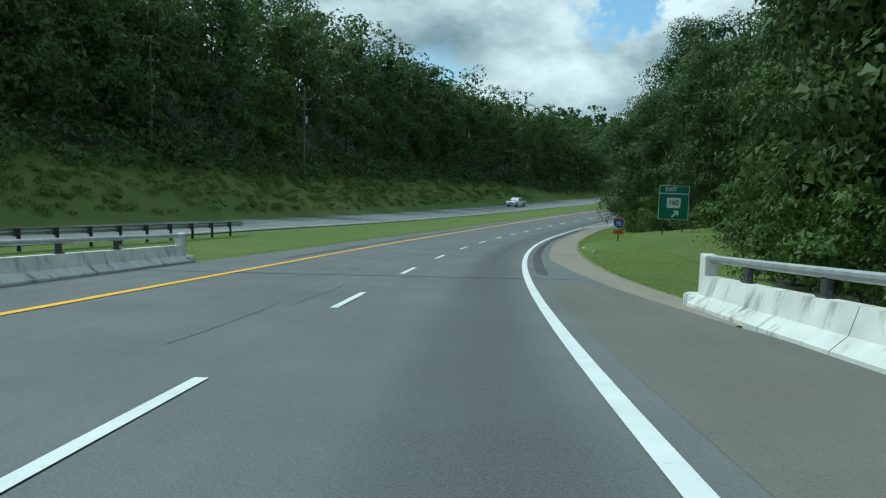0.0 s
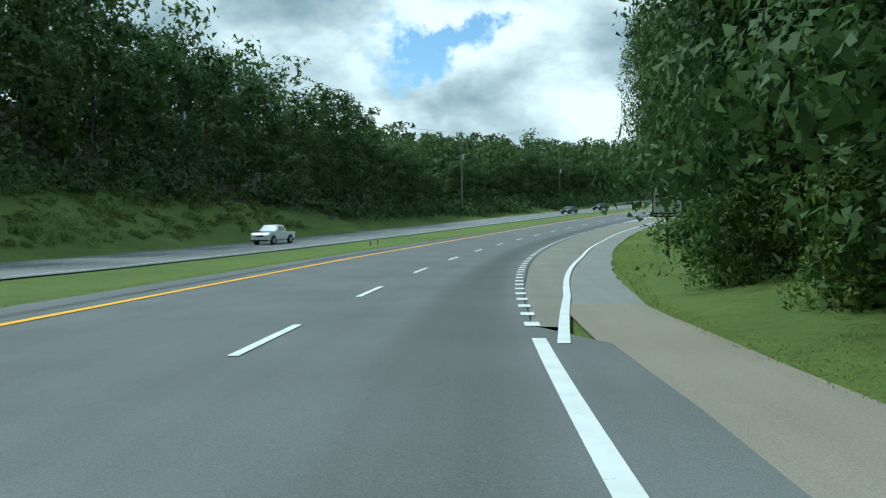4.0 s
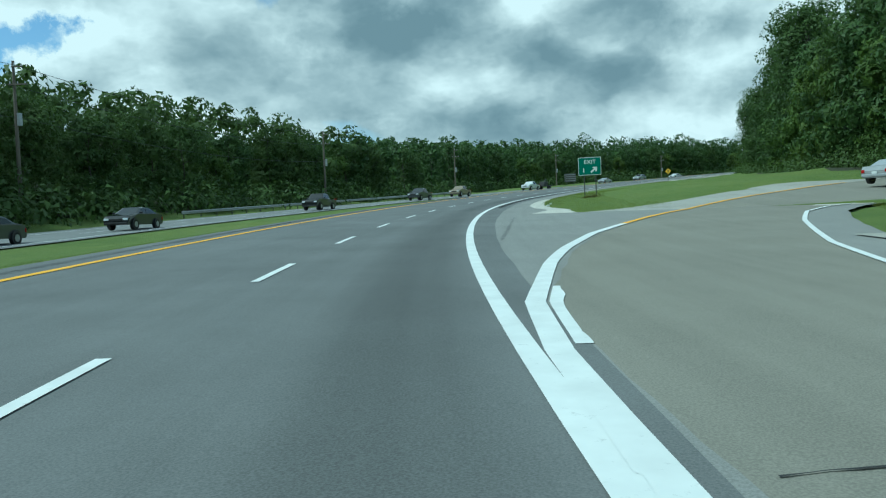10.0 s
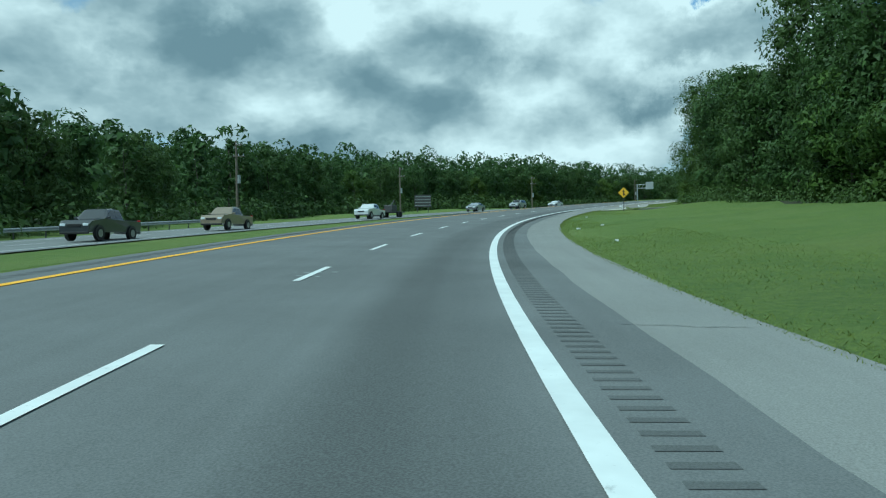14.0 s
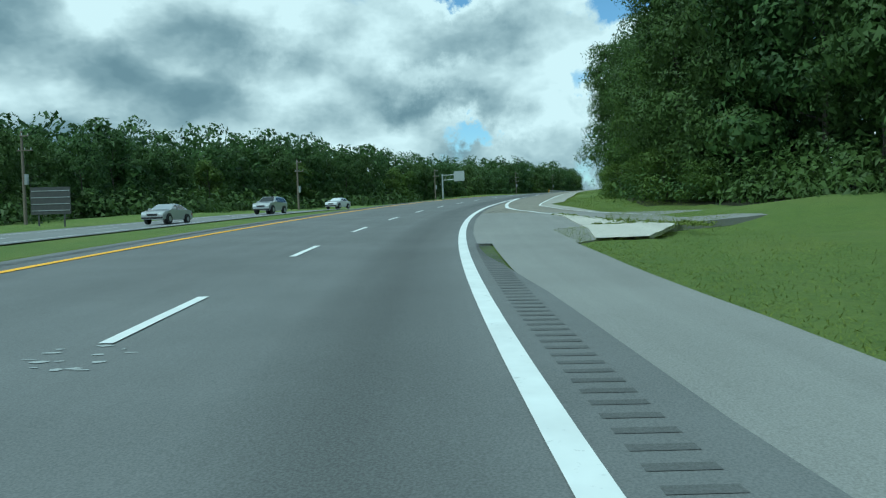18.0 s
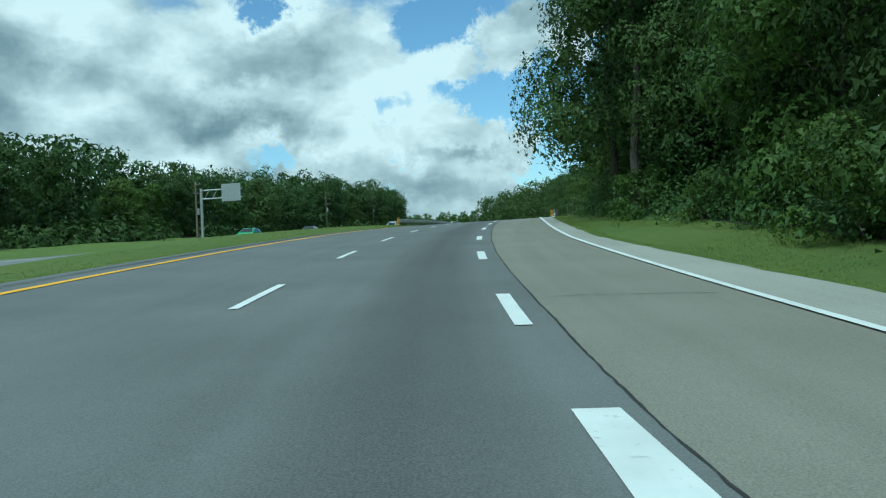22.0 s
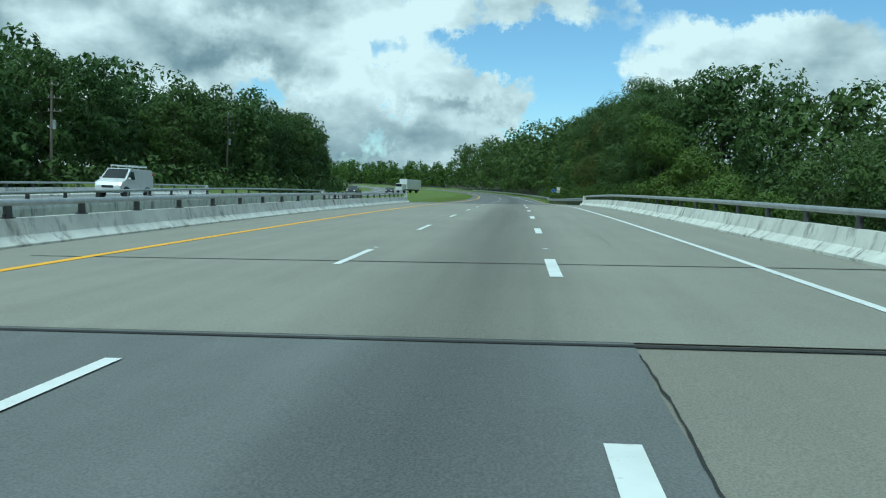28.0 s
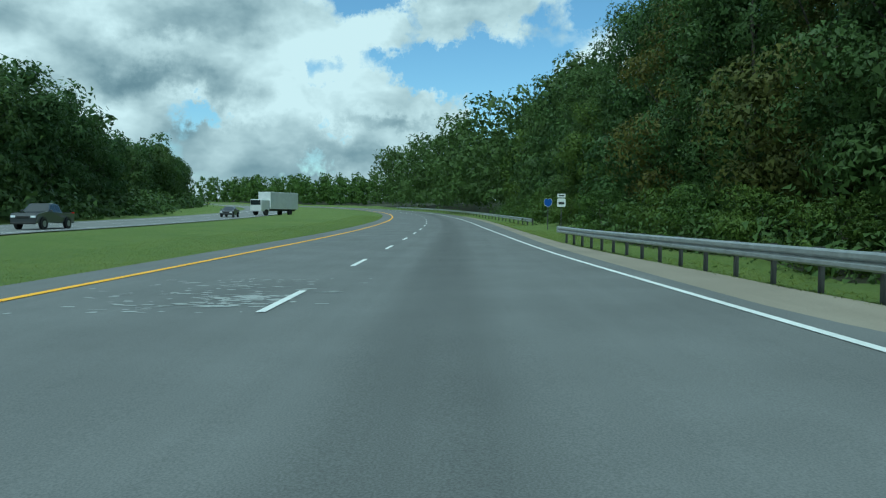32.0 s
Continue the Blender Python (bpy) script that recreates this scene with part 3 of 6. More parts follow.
def build_ground():
    s = np.concatenate([np.arange(-60, 720, 3.0), np.arange(720, 1141, 12.0)])
    fixed_l = np.array([-420, -320, -240, -180, -140, -110, -85])
    fr = []
    for si in s:
        le, re, on, of = LEFT_EDGE(si), RIGHT_EDGE(si), OPP_NEAR(si), OPP_FAR(si)
        left = np.concatenate([fixed_l, np.linspace(-65, of - 20, 4), of - np.array([16, 12.5, 9.5, 7, 5, 3, 1.2, 0.0]), [of + 0.4, on - 0.4], on + (le - on) * np.array([0, .12, .3, .5, .7, .88, 1.0]), [le + 0.4]])
        right = np.concatenate([[re - 0.4], re + np.array([0, .5, 1.2, 2.2, 3.5, 5, 7, 9.5, 12, 15, 19, 25, 33, 45, 60, 80, 110])])
        fr.append(np.concatenate([left, right]))
    u = np.array(fr)
    ss = np.repeat(s[:, None], u.shape[1], 1)
    hs = ground_h(ss, u)
    ramp = (ss > 204) & (ss < 264) & (u > np.minimum(RAMP_L(ss) - 1.0, GORE_EDGE(ss) - 0.4)) & (u < RAMP_R(ss) + 2.2) | (ss > 221) & (ss < 247) & (u > 9) & (u < 24)
    ramp &= (u > GORE_EDGE(ss) - 0.4) | (ss < 239.6)
    hs = np.where(ramp, np.minimum(hs, ramp_h(ss) - 0.14), hs)
    v = at(ss, u, hs)
    wob = np.array([noise.noise(Vector(p) * 0.13) + 0.4 * noise.noise(Vector(p) * 0.6) for p in v.reshape(-1, 3)]).reshape(ss.shape)
    edge = np.clip(np.maximum(OPP_FAR(ss) - u, u - RIGHT_EDGE(ss)) / 4, 0, 1)
    calm = np.where((ss > 205) & (ss < 272) & (u > 6) & (u < 60), 0.0, 1.0)
    v[..., 2] += wob * (0.03 + 0.5 * edge) * (edge > 0) * calm
    v[..., 2] -= 0.10 * ((ss > 367) & (ss < 391) & (u > 6) & (u < 18))
    n, k = u.shape
    i, j = np.meshgrid(np.arange(n - 1), np.arange(k - 1), indexing="ij")
    a = (i * k + j).ravel()
    f = np.stack([a, a + 1, a + k + 1, a + k], -1).tolist()
    vv = v.reshape(-1, 3)
    base = len(vv)
    far = np.array([[-4500, -4500, -25], [4500, -4500, -25], [4500, 4500, -25], [-4500, 4500, -25]], float)
    vv = np.concatenate([vv, far])
    f.append([base, base + 1, base + 2, base + 3])
    sm, um = ss[i, j].ravel() + 1.5, ((u[i, j] + u[i, j + 1]) / 2).ravel()
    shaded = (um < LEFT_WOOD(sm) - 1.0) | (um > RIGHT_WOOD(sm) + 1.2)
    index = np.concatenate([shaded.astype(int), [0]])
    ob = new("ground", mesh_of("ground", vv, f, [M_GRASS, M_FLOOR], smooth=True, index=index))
    return tagged(ob, "rolling green grass verges and wooded slopes", "ground", kind="structure")


build_ground()

# ---------- carriageway ----------
EDGE_LINE = 3.66
ON_R = course((376, 15.2), (381, 12.0), (387, 10.0), (393, 8.6), (402, 7.15), (410, 7.2), (418, 7.25), (429, 7.1), (448, 6.78), (466, 6.95), (520, 7.05), (551, 7.18), (616, 7.12), (625, 7.14), (637, 7.0), (655, 6.35), (700, 5.2), (760, 4.4), (1140, 4.4))
ON_L = course((384, 8.4), (387, 7.3), (390, 6.7), (393, 5.9), (397, 5.2), (404, 4.75), (411, 4.35), (420, 4.0), (426, 3.75))
SEAM = course((94, 3.66), (101, 3.74), (108, 3.88), (150, 3.91), (180, 3.85), (196, 3.80), (204, 3.95))
RAMP_SEAM = course((386, 3.98), (404, 4.0), (455, 4.10), (474, 3.97), (500, 3.82), (520, 3.76), (540, 3.9), (548, 4.1))

strip("road", -60, 8, LEFT_EDGE, 6.75, 0.0, M_ROAD, across=8, thick=0.5)
strip("road", 8, 548.5, LEFT_EDGE, course((8, 6.4), (24, 5.4), (34, 4.75), (92, 4.6), (94, 3.66), (101, 3.74), (108, 3.88), (150, 3.91), (196, 3.80), (204, 4.2), (240, 4.68), (262, 4.78), (289, 5.0), (316, 4.83), (342, 4.9), (356, 4.6), (363, 4.05), (371, 4.0), (392, 3.98), (404, 4.0), (455, 4.1), (474, 3.97), (500, 3.82), (520, 3.76), (540, 3.9), (548, 4.1)), 0.0, M_ROAD, across=8, wobble=0.06)
strip("road", 548.5, 625, LEFT_EDGE, 9.7, 0.004, M_DECK, across=10, thick=0.6)
strip("road", 625, 1140, LEFT_EDGE, course((625, 9.7), (640, 7.4), (668, 6.9), (1140, 6.0)), 0.0, M_ROAD, across=8)
strip("road_shoulder", 12, 98, course((12, 6.0), (24, 5.2), (34, 4.6), (98, 4.4)), course((12, 6.9), (24, 6.5), (98, 6.1)), -0.006, M_GRAVEL, wobble=0.1)
strip("exit_lane", 94, 262, course((94, 3.6), (209, 3.7), (217, 5.4), (223, 6.9), (228, 8.7), (236, 11.8), (248, 18.6), (262, 30)), lambda s: RAMP_R(s) + 0.1, ramp_lift, M_OLD, step=1.0, across=6)
strip("exit_shoulder", 96, 262, lambda s: RAMP_R(s) - 0.3, lambda s: RAMP_R(s) + 1.6, lambda s, u: ramp_lift(s, u) - 0.012, M_SHOULDER, step=1.0, wobble=0.12)
strip("gore_paving", 198, 282, 3.9, course((198, 4.2), (209, 4.3), (217, 5.9), (223, 7.5), (228, 9.2), (236, 12.3), (239.5, 13.9), (239.6, 8.4), (246, 8.4), (249, 7.6), (255, 6.95), (266, 6.6), (282, 6.4)), -0.004, M_SHOULDER, step=0.5, wobble=0.06)
strip("ramp_apron", 234, 262, lambda s: np.maximum(GORE_EDGE(s), course((234, 7.5), (239.5, 8.6), (262, 8.6))(s)), lambda s: RAMP_L(s) + 0.1, lambda s, u: ramp_lift(s, u) + 0.004, M_PALE, step=0.5, across=6)
strip("road_shoulder", 236, 368, 4.4, course((236, 6.2), (250, 6.6), (368, 6.5)), -0.010, M_SHOULDER, wobble=0.08)
RAMP_EDGE = course((366, 6.5), (374, 8.6), (380, 12.0), (384, 11.2), (388, 10.2), (394, 8.8), (402, 7.25), (430, 7.1), (450, 6.85), (552, 7.0))
strip("ramp_paving", 366, 389, 3.7, RAMP_EDGE, -0.012, M_SHOULDER, step=1.0, across=6)
strip("ramp_paving", 389, 552, 3.7, RAMP_EDGE, -0.012, M_OLD, step=1.0, across=6)
strip("road_shoulder", 384, 556, lambda s: ON_R(s) - 0.1, lambda s: RIGHT_EDGE(s) - 0.1, -0.016, M_PALE, step=1.0, wobble=0.12)
strip("concrete_apron", 366, 388, course((366, 6.4), (388, 8.0)), course((366, 6.6), (370, 9.0), (373, 11.0), (376, 15.6), (380, 16.0), (384, 13.4), (388, 10.4)), lambda s, u: np.maximum(ground_h(s, u) - 0.03, -0.02), M_SHOULDER, step=0.5, across=8, thick=0.25, wobble=0.1)
for a_, b_ in ((367.0, 374.4), (374.5, 380.2), (380.3, 385.6)):
    strip("concrete_slab", a_, b_, course((367, 7.2), (372, 7.75), (383, 8.0), (386, 7.6)), course((367, 8.6), (372, 10.6), (380, 9.2), (386, 7.8)), lambda s, u: np.maximum(ground_h(s, u), 0.0) + 0.03, M_SLAB, step=0.4, across=4, thick=0.12, wobble=0.1)
strip("road_shoulder", 620, 760, course((620, 9.0), (640, 7.2), (760, 5.4)), course((620, 10.0), (668, 7.9), (760, 7.4)), -0.008, M_GRAVEL, wobble=0.1)
# the opposite carriageway, and its two bridges
strip("road", 10, 548, OPP_FAR, OPP_NEAR, 0.0, M_OPP, across=4)
strip("road", -60, 10, OPP_FAR, OPP_NEAR, 0.0, M_OPP, across=4, thick=0.6)
strip("road", 548, 626, OPP_FAR, OPP_NEAR, 0.0, M_OPP, across=4, thick=0.6)
strip("road", 626, 1140, OPP_FAR, OPP_NEAR, 0.0, M_OPP, across=4)

strip("bridge_shoulder", -60, 20, 4.05, course((-60, 6.72), (8, 6.7), (20, 5.6)), 0.004, M_BROWN, step=1.0, across=3, wobble=0.05)

# painted lines
YELLOW = -4.78
line("yellow_edge_line", -60, 1140, YELLOW, 0.22, M_YELLOW)
line("white_edge_line", -60, 92.5, EDGE_LINE, 0.19, M_WHITE)
line("white_edge_line", 194, 426, EDGE_LINE, 0.22, M_WHITE)
line("white_edge_line", 92, 258, RAMP_R, 0.17, M_WHITE, h=lambda s, u: ramp_lift(s, u) + 0.02)
line("white_gore_line", 197, 228, RAMP_L, 0.26, M_WHITE, h=lambda s, u: ramp_lift(s, u) + 0.02)
line("yellow_ramp_line", 228, 258, RAMP_L, 0.24, M_YELLOW, h=lambda s, u: ramp_lift(s, u) + 0.024)
line("white_gore_line", 384, 426, ON_L, 0.24, M_WHITE)
line("white_edge_line", 376, 1000, ON_R, 0.15, M_WHITE)
line("white_edge_line", -60, 1140, lambda s: OPP_FAR(s) + 2.6, 0.13, M_WHITE)
line("yellow_edge_line", -60, 1140, lambda s: OPP_NEAR(s) - 1.0, 0.13, M_WHITE)


def lane_mark(name, s, u, length, width, label, group):
    fu = u if callable(u) else (lambda q: np.full(np.shape(q), float(u)))
    return strip(name, s, s + length, lambda q: fu(q) - width / 2, lambda q: fu(q) + width / 2, 0.012, M_WHITE, step=length / 2)


for s in DASHES:
    lane_mark("lane_dash", s, 0.0, 3.2, 0.14, "", "")
for k in range(38):
    lane_mark("lane_dash", 702.5 + 10.4 * k, 0.0, 3.2, 0.14, "", "")
for k in range(63):
    lane_mark("exit_lane_dot", 93.97 + 1.6 * k, EDGE_LINE, 0.55, 0.24, "", "")
for s in DASHES:
    if 428 < s < 624:
        lane_mark("lane_dash", s - (2.0 if s < 452 else 1.3), EDGE_LINE, 2.9, 0.2, "", "")
for k in range(110):
    lane_mark("lane_dash", -50 + 10.6 * k, lambda q: OPP_NEAR(q) - 4.75, 3.2, 0.13, "", "")

# seams, joints, cracks and tyre marks
M_TAR2 = asphalt("groove_asphalt", (0.118, 0.122, 0.12), patch=0.3)


def ragged(name, s0, s1, u, width, sway, seed, material=None, step=0.16, h=0.006):
    """A narrow uneven crack or tar line along the road."""
    rng = np.random.default_rng(seed)
    n = max(3, int((s1 - s0) / step))
    q = np.linspace(s0, s1, n)
    drift = np.interp(q, np.linspace(s0, s1, max(3, n // 9)), rng.normal(0, sway, max(3, n // 9)))
    mid = val(u, q) + drift + rng.normal(0, width * 0.25, n)
    half = width * rng.uniform(0.25, 0.8, n)
    v = np.concatenate([at(q, mid - half, h), at(q, mid + half, h)])
    i = np.arange(n - 1)
    f = np.stack([i, n + i, n + i + 1, i + 1], -1)
    return tagged(new(name, mesh_of(name, v, f, material or M_TAR, np.concatenate([np.stack([mid - half, q], -1), np.stack([mid + half, q], -1)]))), kind="structure")


ragged("tar_seam", 95, 206, SEAM, 0.020, 0.012, 1)
ragged("tar_seam", 386, 548, RAMP_SEAM, 0.018, 0.012, 2)
for s0, a, b_ in ((548.3, -7.0, 9.3), (555.3, -7.3, 9.4), (618.2, -8.2, 9.4), (22.0, -7.2, 5.2)):
    strip("expansion_joint", s0, s0 + 0.09, a, b_, 0.009, M_TAR, step=0.09, across=30)
M_RUBBER = asphalt("tyre_rubber", (0.075, 0.075, 0.072), patch=0.5)


def skid(s0, s1, u, width, seed, material):
    """A broken skid mark: the blocks of the tread printed one by one."""
    rng = np.random.default_rng(seed)
    vs, fs = [], []
    q = s0
    while q < s1:
        fade = min(1.0, (q - s0) / 0.8 + 0.2, (s1 - q) / 0.8 + 0.2)
        for k in range(3):
            if rng.random() < 0.82 * fade:
                a = float(u(q)) + width * (k / 3 + rng.uniform(-0.03, 0.03))
                b0, l, w = len(vs), rng.uniform(0.05, 0.16), width * rng.uniform(0.18, 0.36)
                vs += [tuple(at(q + dq, a + du, 0.0065)) for dq, du in ((0, 0), (0.02, w), (l, w), (l - 0.02, 0))]
                fs.append([b0, b0 + 1, b0 + 2, b0 + 3])
        q += 0.13
    return tagged(new("tyre_mark", mesh_of("tyre_mark", vs, fs, material)), "dark broken skid mark on the paving", "tyre mark", kind="stuff")


M_SCUFF = asphalt("faint_rubber", (0.195, 0.197, 0.19), patch=0.4)
skid(389.0, 397.2, course((389.0, 4.30), (391.1, 4.42), (393.4, 4.74), (395, 4.98), (397.2, 5.30)), 0.15, 1, M_RUBBER)
skid(388.4, 393.4, course((388.4, 4.62), (390.0, 4.80), (391.1, 4.94), (393.4, 5.25)), 0.14, 2, M_RUBBER)
for s0, s1, band, wide in ((221, 236, course((221, 4.5), (223.7, 4.73), (227.5, 5.0), (232.2, 5.25), (236, 5.36)), 0.13),):
    ragged("worn_band", s0, s1, band, wide * 0.7, 0.015, int(s0), M_SCUFF, 0.3, 0.003)
for k, (s0, s1, uu) in enumerate(((28, 31, -0.3), (9, 14, -1.1), (14, 19, -0.8), (17, 22, -2.2), (20, 26, -2.6), (651.5, 654.5, 2.35), (560, 563, 5.2), (128, 130, 6.2), (170, 172, 4.9))):
    ragged("road_crack", s0, s1, uu, 0.011, 0.03, 40 + k, M_TAR, 0.1, 0.005)
# cross cracks in the old ramp paving and in the shoulders
for k, (q, a, b_) in enumerate(((112, 4.3, 5.3), (131, 4.4, 6.2), (149, 4.3, 6.8), (168, 4.4, 7.0), (187, 4.5, 7.0), (203, 4.4, 7.6), (432, 4.3, 6.6), (455, 4.3, 6.7), (478, 4.3, 6.7), (500, 4.3, 6.8), (523, 4.3, 6.7), (254, 4.8, 6.4), (281, 4.8, 6.2), (309, 4.8, 6.3), (338, 4.8, 6.3), (229.5, 5.4, 8.8), (232.5, 5.4, 10.2), (235.6, 6.0, 11.6), (238.3, 6.4, 12.4))):
    rng_k = np.random.default_rng(70 + k)
    uu = np.linspace(a, b_, 24)
    sq = q + np.interp(uu, np.linspace(a, b_, 6), rng_k.normal(0, 0.07, 6)) + rng_k.normal(0, 0.008, 24)
    wd = rng_k.uniform(0.004, 0.014, 24)
    vv = np.concatenate([at(sq - wd, uu, 0.002), at(sq + wd, uu, 0.002)])
    ff = [[i, i + 1, 25 + i, 24 + i] for i in range(23)]
    tagged(new("cross_crack", mesh_of("cross_crack", vv, ff, M_TAR)), kind="structure")
# pale broken concrete along the grass after the exit, and old paint beside the gore
strip("concrete_gutter", 237, 274, lambda q: RIGHT_EDGE(q) - course((237, 2.6), (244, 1.2), (274, 0.35))(q), lambda q: RIGHT_EDGE(q) + 0.15, 0.002, M_SLAB, step=0.4, wobble=0.2)
strip("old_paint_patch", 206.3, 210.6, lambda q: RAMP_L(q) + 0.17, lambda q: RAMP_L(q) + 0.33, 0.006, M_WHITE, step=0.3, wobble=0.07)


def splashes(name, s0, s1, u0, u1, count, seed, size=0.05):
    """Flecks of spilt white paint on the road."""
    rng = np.random.default_rng(seed)
    vs, fs = [], []
    for k in range(count):
        q, w = rng.uniform(s0, s1), rng.normal((u0 + u1) / 2, (u1 - u0) / 4)
        la, lb = size * rng.uniform(0.3, 1.6), size * rng.uniform(0.6, 3.5)
        b0 = len(vs)
        for j in range(6):
            t = j * math.pi / 3
            vs.append(tuple(at(q + la * math.cos(t) * rng.uniform(0.6, 1.2), w + lb * math.sin(t) * rng.uniform(0.6, 1.2), 0.007)))
        fs.append([b0 + j for j in range(6)][::-1])
    return tagged(new(name, mesh_of(name, vs, fs, M_WORN)), "flecks of spilt white paint on the asphalt", "paint marks", kind="stuff")


M_WORN = paint("worn_white_paint", (0.42, 0.44, 0.43))
ragged("old_paint", 389, 403, 4.08, 0.012, 0.02, 61, M_WORN, 0.22, 0.004)
splashes("paint_flecks", 640.5, 646.5, -3.6, 0.4, 130, 4)
splashes("paint_flecks", 641.2, 643.0, -1.6, 0.2, 90, 5, 0.06)
for q in (236.8, 163.0, 316.6, 352.0, 287.0):
    splashes("paint_flecks", q, q + 1.2, -0.5, 0.4, 14, int(q), 0.035)


def rumble(s0, s1, u0, u1, gap=0.3):
    """Milled rumble grooves across the shoulder."""
    n = int((s1 - s0) / gap)
    vs, fs = [], []
    for k in range(n):
        q = s0 + k * gap
        for a in (u0, u1):
            vs += [at(q, a, 0.0045), at(q + 0.03, a, 0.001), at(q + 0.08, a, 0.001), at(q + 0.11, a, 0.0045)]
        b0 = 8 * k
        fs += [[b0 + i, b0 + 4 + i, b0 + 5 + i, b0 + 1 + i] for i in range(3)]
    return tagged(new("rumble_strip", mesh_of("rumble_strip", [tuple(v) for v in vs], fs, M_TAR2)), "milled rumble grooves in the asphalt shoulder", "rumble strip", kind="stuff")


rumble(24, 86, 4.0, 4.36)
rumble(252, 366, 3.96, 4.34)
strip("concrete_pad", 216.2, 219.0, 13.0, 14.9, lambda s, u: ramp_lift(s, u) + 0.02, M_PALE, step=0.4, wobble=0.15)
rumble(30, 500, -5.75, -5.4)


def marker_plate(m):
    """A cast steel raised pavement marker."""
    t = thing("pavement_marker", m, "small cast steel raised road marker on the lane line", "road marker", "road markers")
    bm = bmesh.new()
    for x in (-0.1, 0.1):
        box(bm, (0.02, 0.18, 0.014), (x * 0.6, 0, 0.007), 0.004)
    box(bm, (0.12, 0.02, 0.012), (0, 0.06, 0.006), 0.004)
    part("casting", bm, M_STEEL, t)
    bm = bmesh.new()
    box(bm, (0.08, 0.04, 0.012), (0, -0.02, 0.006), 0.003)
    part("lens", bm, M_WHITE, t)
    return t


for k in range(6):
    marker_plate(spot(463.5 + 19.0 * k, 0.0, 0.003))
    marker_plate(spot(463.8 + 19.0 * k, EDGE_LINE, 0.003))

# ---------- trees ----------
M_BLADE = leaf_mat("grass_blades", (0.125, 0.190, 0.028), (0.200, 0.255, 0.048))
M_WEED = leaf_mat("weeds", (0.085, 0.150, 0.026), (0.175, 0.235, 0.050))



def leaf_mesh(name, pos, nrm, size, rng, material):
    """Many small leaves in one mesh, with soft normals."""
    n = len(pos)
    t = rng.normal(size=(n, 3))
    t -= nrm * (t * nrm).sum(1, keepdims=True) * 0.7
    t /= np.linalg.norm(t, axis=1, keepdims=True)
    b = np.cross(nrm, t)
    b /= np.maximum(np.linalg.norm(b, axis=1, keepdims=True), 1e-6)
    sz = (size * rng.uniform(0.55, 1.4, n))[:, None]
    droop = np.array([0, 0, -0.3]) * sz
    skew = rng.uniform(-0.35, 0.35, n)[:, None]
    v = np.stack([pos - t * sz * 0.3 + b * sz * (0.5 - skew), pos - t * sz * 0.5 - b * sz * (0.5 + skew), pos + t * sz * 0.9 + droop], 1).reshape(-1, 3)
    me = bpy.data.meshes.new(name)
    me.vertices.add(3 * n)
    me.vertices.foreach_set("co", v.astype(np.float32).ravel())
    me.loops.add(3 * n)
    me.loops.foreach_set("vertex_index", np.arange(3 * n, dtype=np.int32))
    me.polygons.add(n)
    me.polygons.foreach_set("loop_start", np.arange(0, 3 * n, 3, dtype=np.int32))
    me.polygons.foreach_set("use_smooth", np.ones(n, bool))
    me.update(calc_edges=True)
    me.materials.append(material)
    soft = np.repeat(nrm, 3, 0)
    me.normals_split_custom_set_from_vertices(soft.tolist())
    return me


def crown_points(rng, height, radius, low, blobs, leaves, thin=0.0):
    """Blob centres and leaf places of an uneven crown."""
    z = low * height + (1 - low) * height * np.clip(rng.permutation(np.linspace(0.06, 0.95, blobs)) + rng.normal(0, 0.02, blobs), 0.05, 0.95)
    k = (z / height - low) / (1 - low)
    wide = radius * np.clip(np.sqrt(np.clip(1 - (k * 1.25 - 0.42) ** 2 / 0.75, 0.05, 1)), 0.25, 1)
    a = rng.uniform(0, 2 * math.pi, blobs)
    d = wide * np.sqrt(rng.uniform(0.12, 1, blobs)) * 0.78
    c = np.stack([np.cos(a) * d, np.sin(a) * d, z], -1)
    r = radius * rng.uniform(0.20, 0.40, blobs) * (1 - 0.3 * thin)
    w = r ** 2 / (r ** 2).sum()
    i = rng.choice(blobs, leaves, p=w)
    g = rng.normal(size=(leaves, 3))
    g[:, 2] += 0.45
    g /= np.linalg.norm(g, axis=1, keepdims=True)
    lumps = 1 + 0.25 * np.sin(g[:, 0] * 5 + i) * np.cos(g[:, 1] * 4 + 2 * i)
    p = c[i] + g * (r[i] * lumps * rng.uniform(0.6, 1.1, leaves) ** 0.5)[:, None] * np.array([1, 1, 0.72])
    out = p - np.array([0, 0, height * 0.45])
    out /= np.maximum(np.linalg.norm(out, axis=1, keepdims=True), 1e-6)
    nr = 0.75 * g + 0.25 * out + rng.normal(size=g.shape) * 0.24
    nr /= np.linalg.norm(nr, axis=1, keepdims=True)
    p[:, 2] = np.maximum(p[:, 2], 0.05)
    return c, p, nr


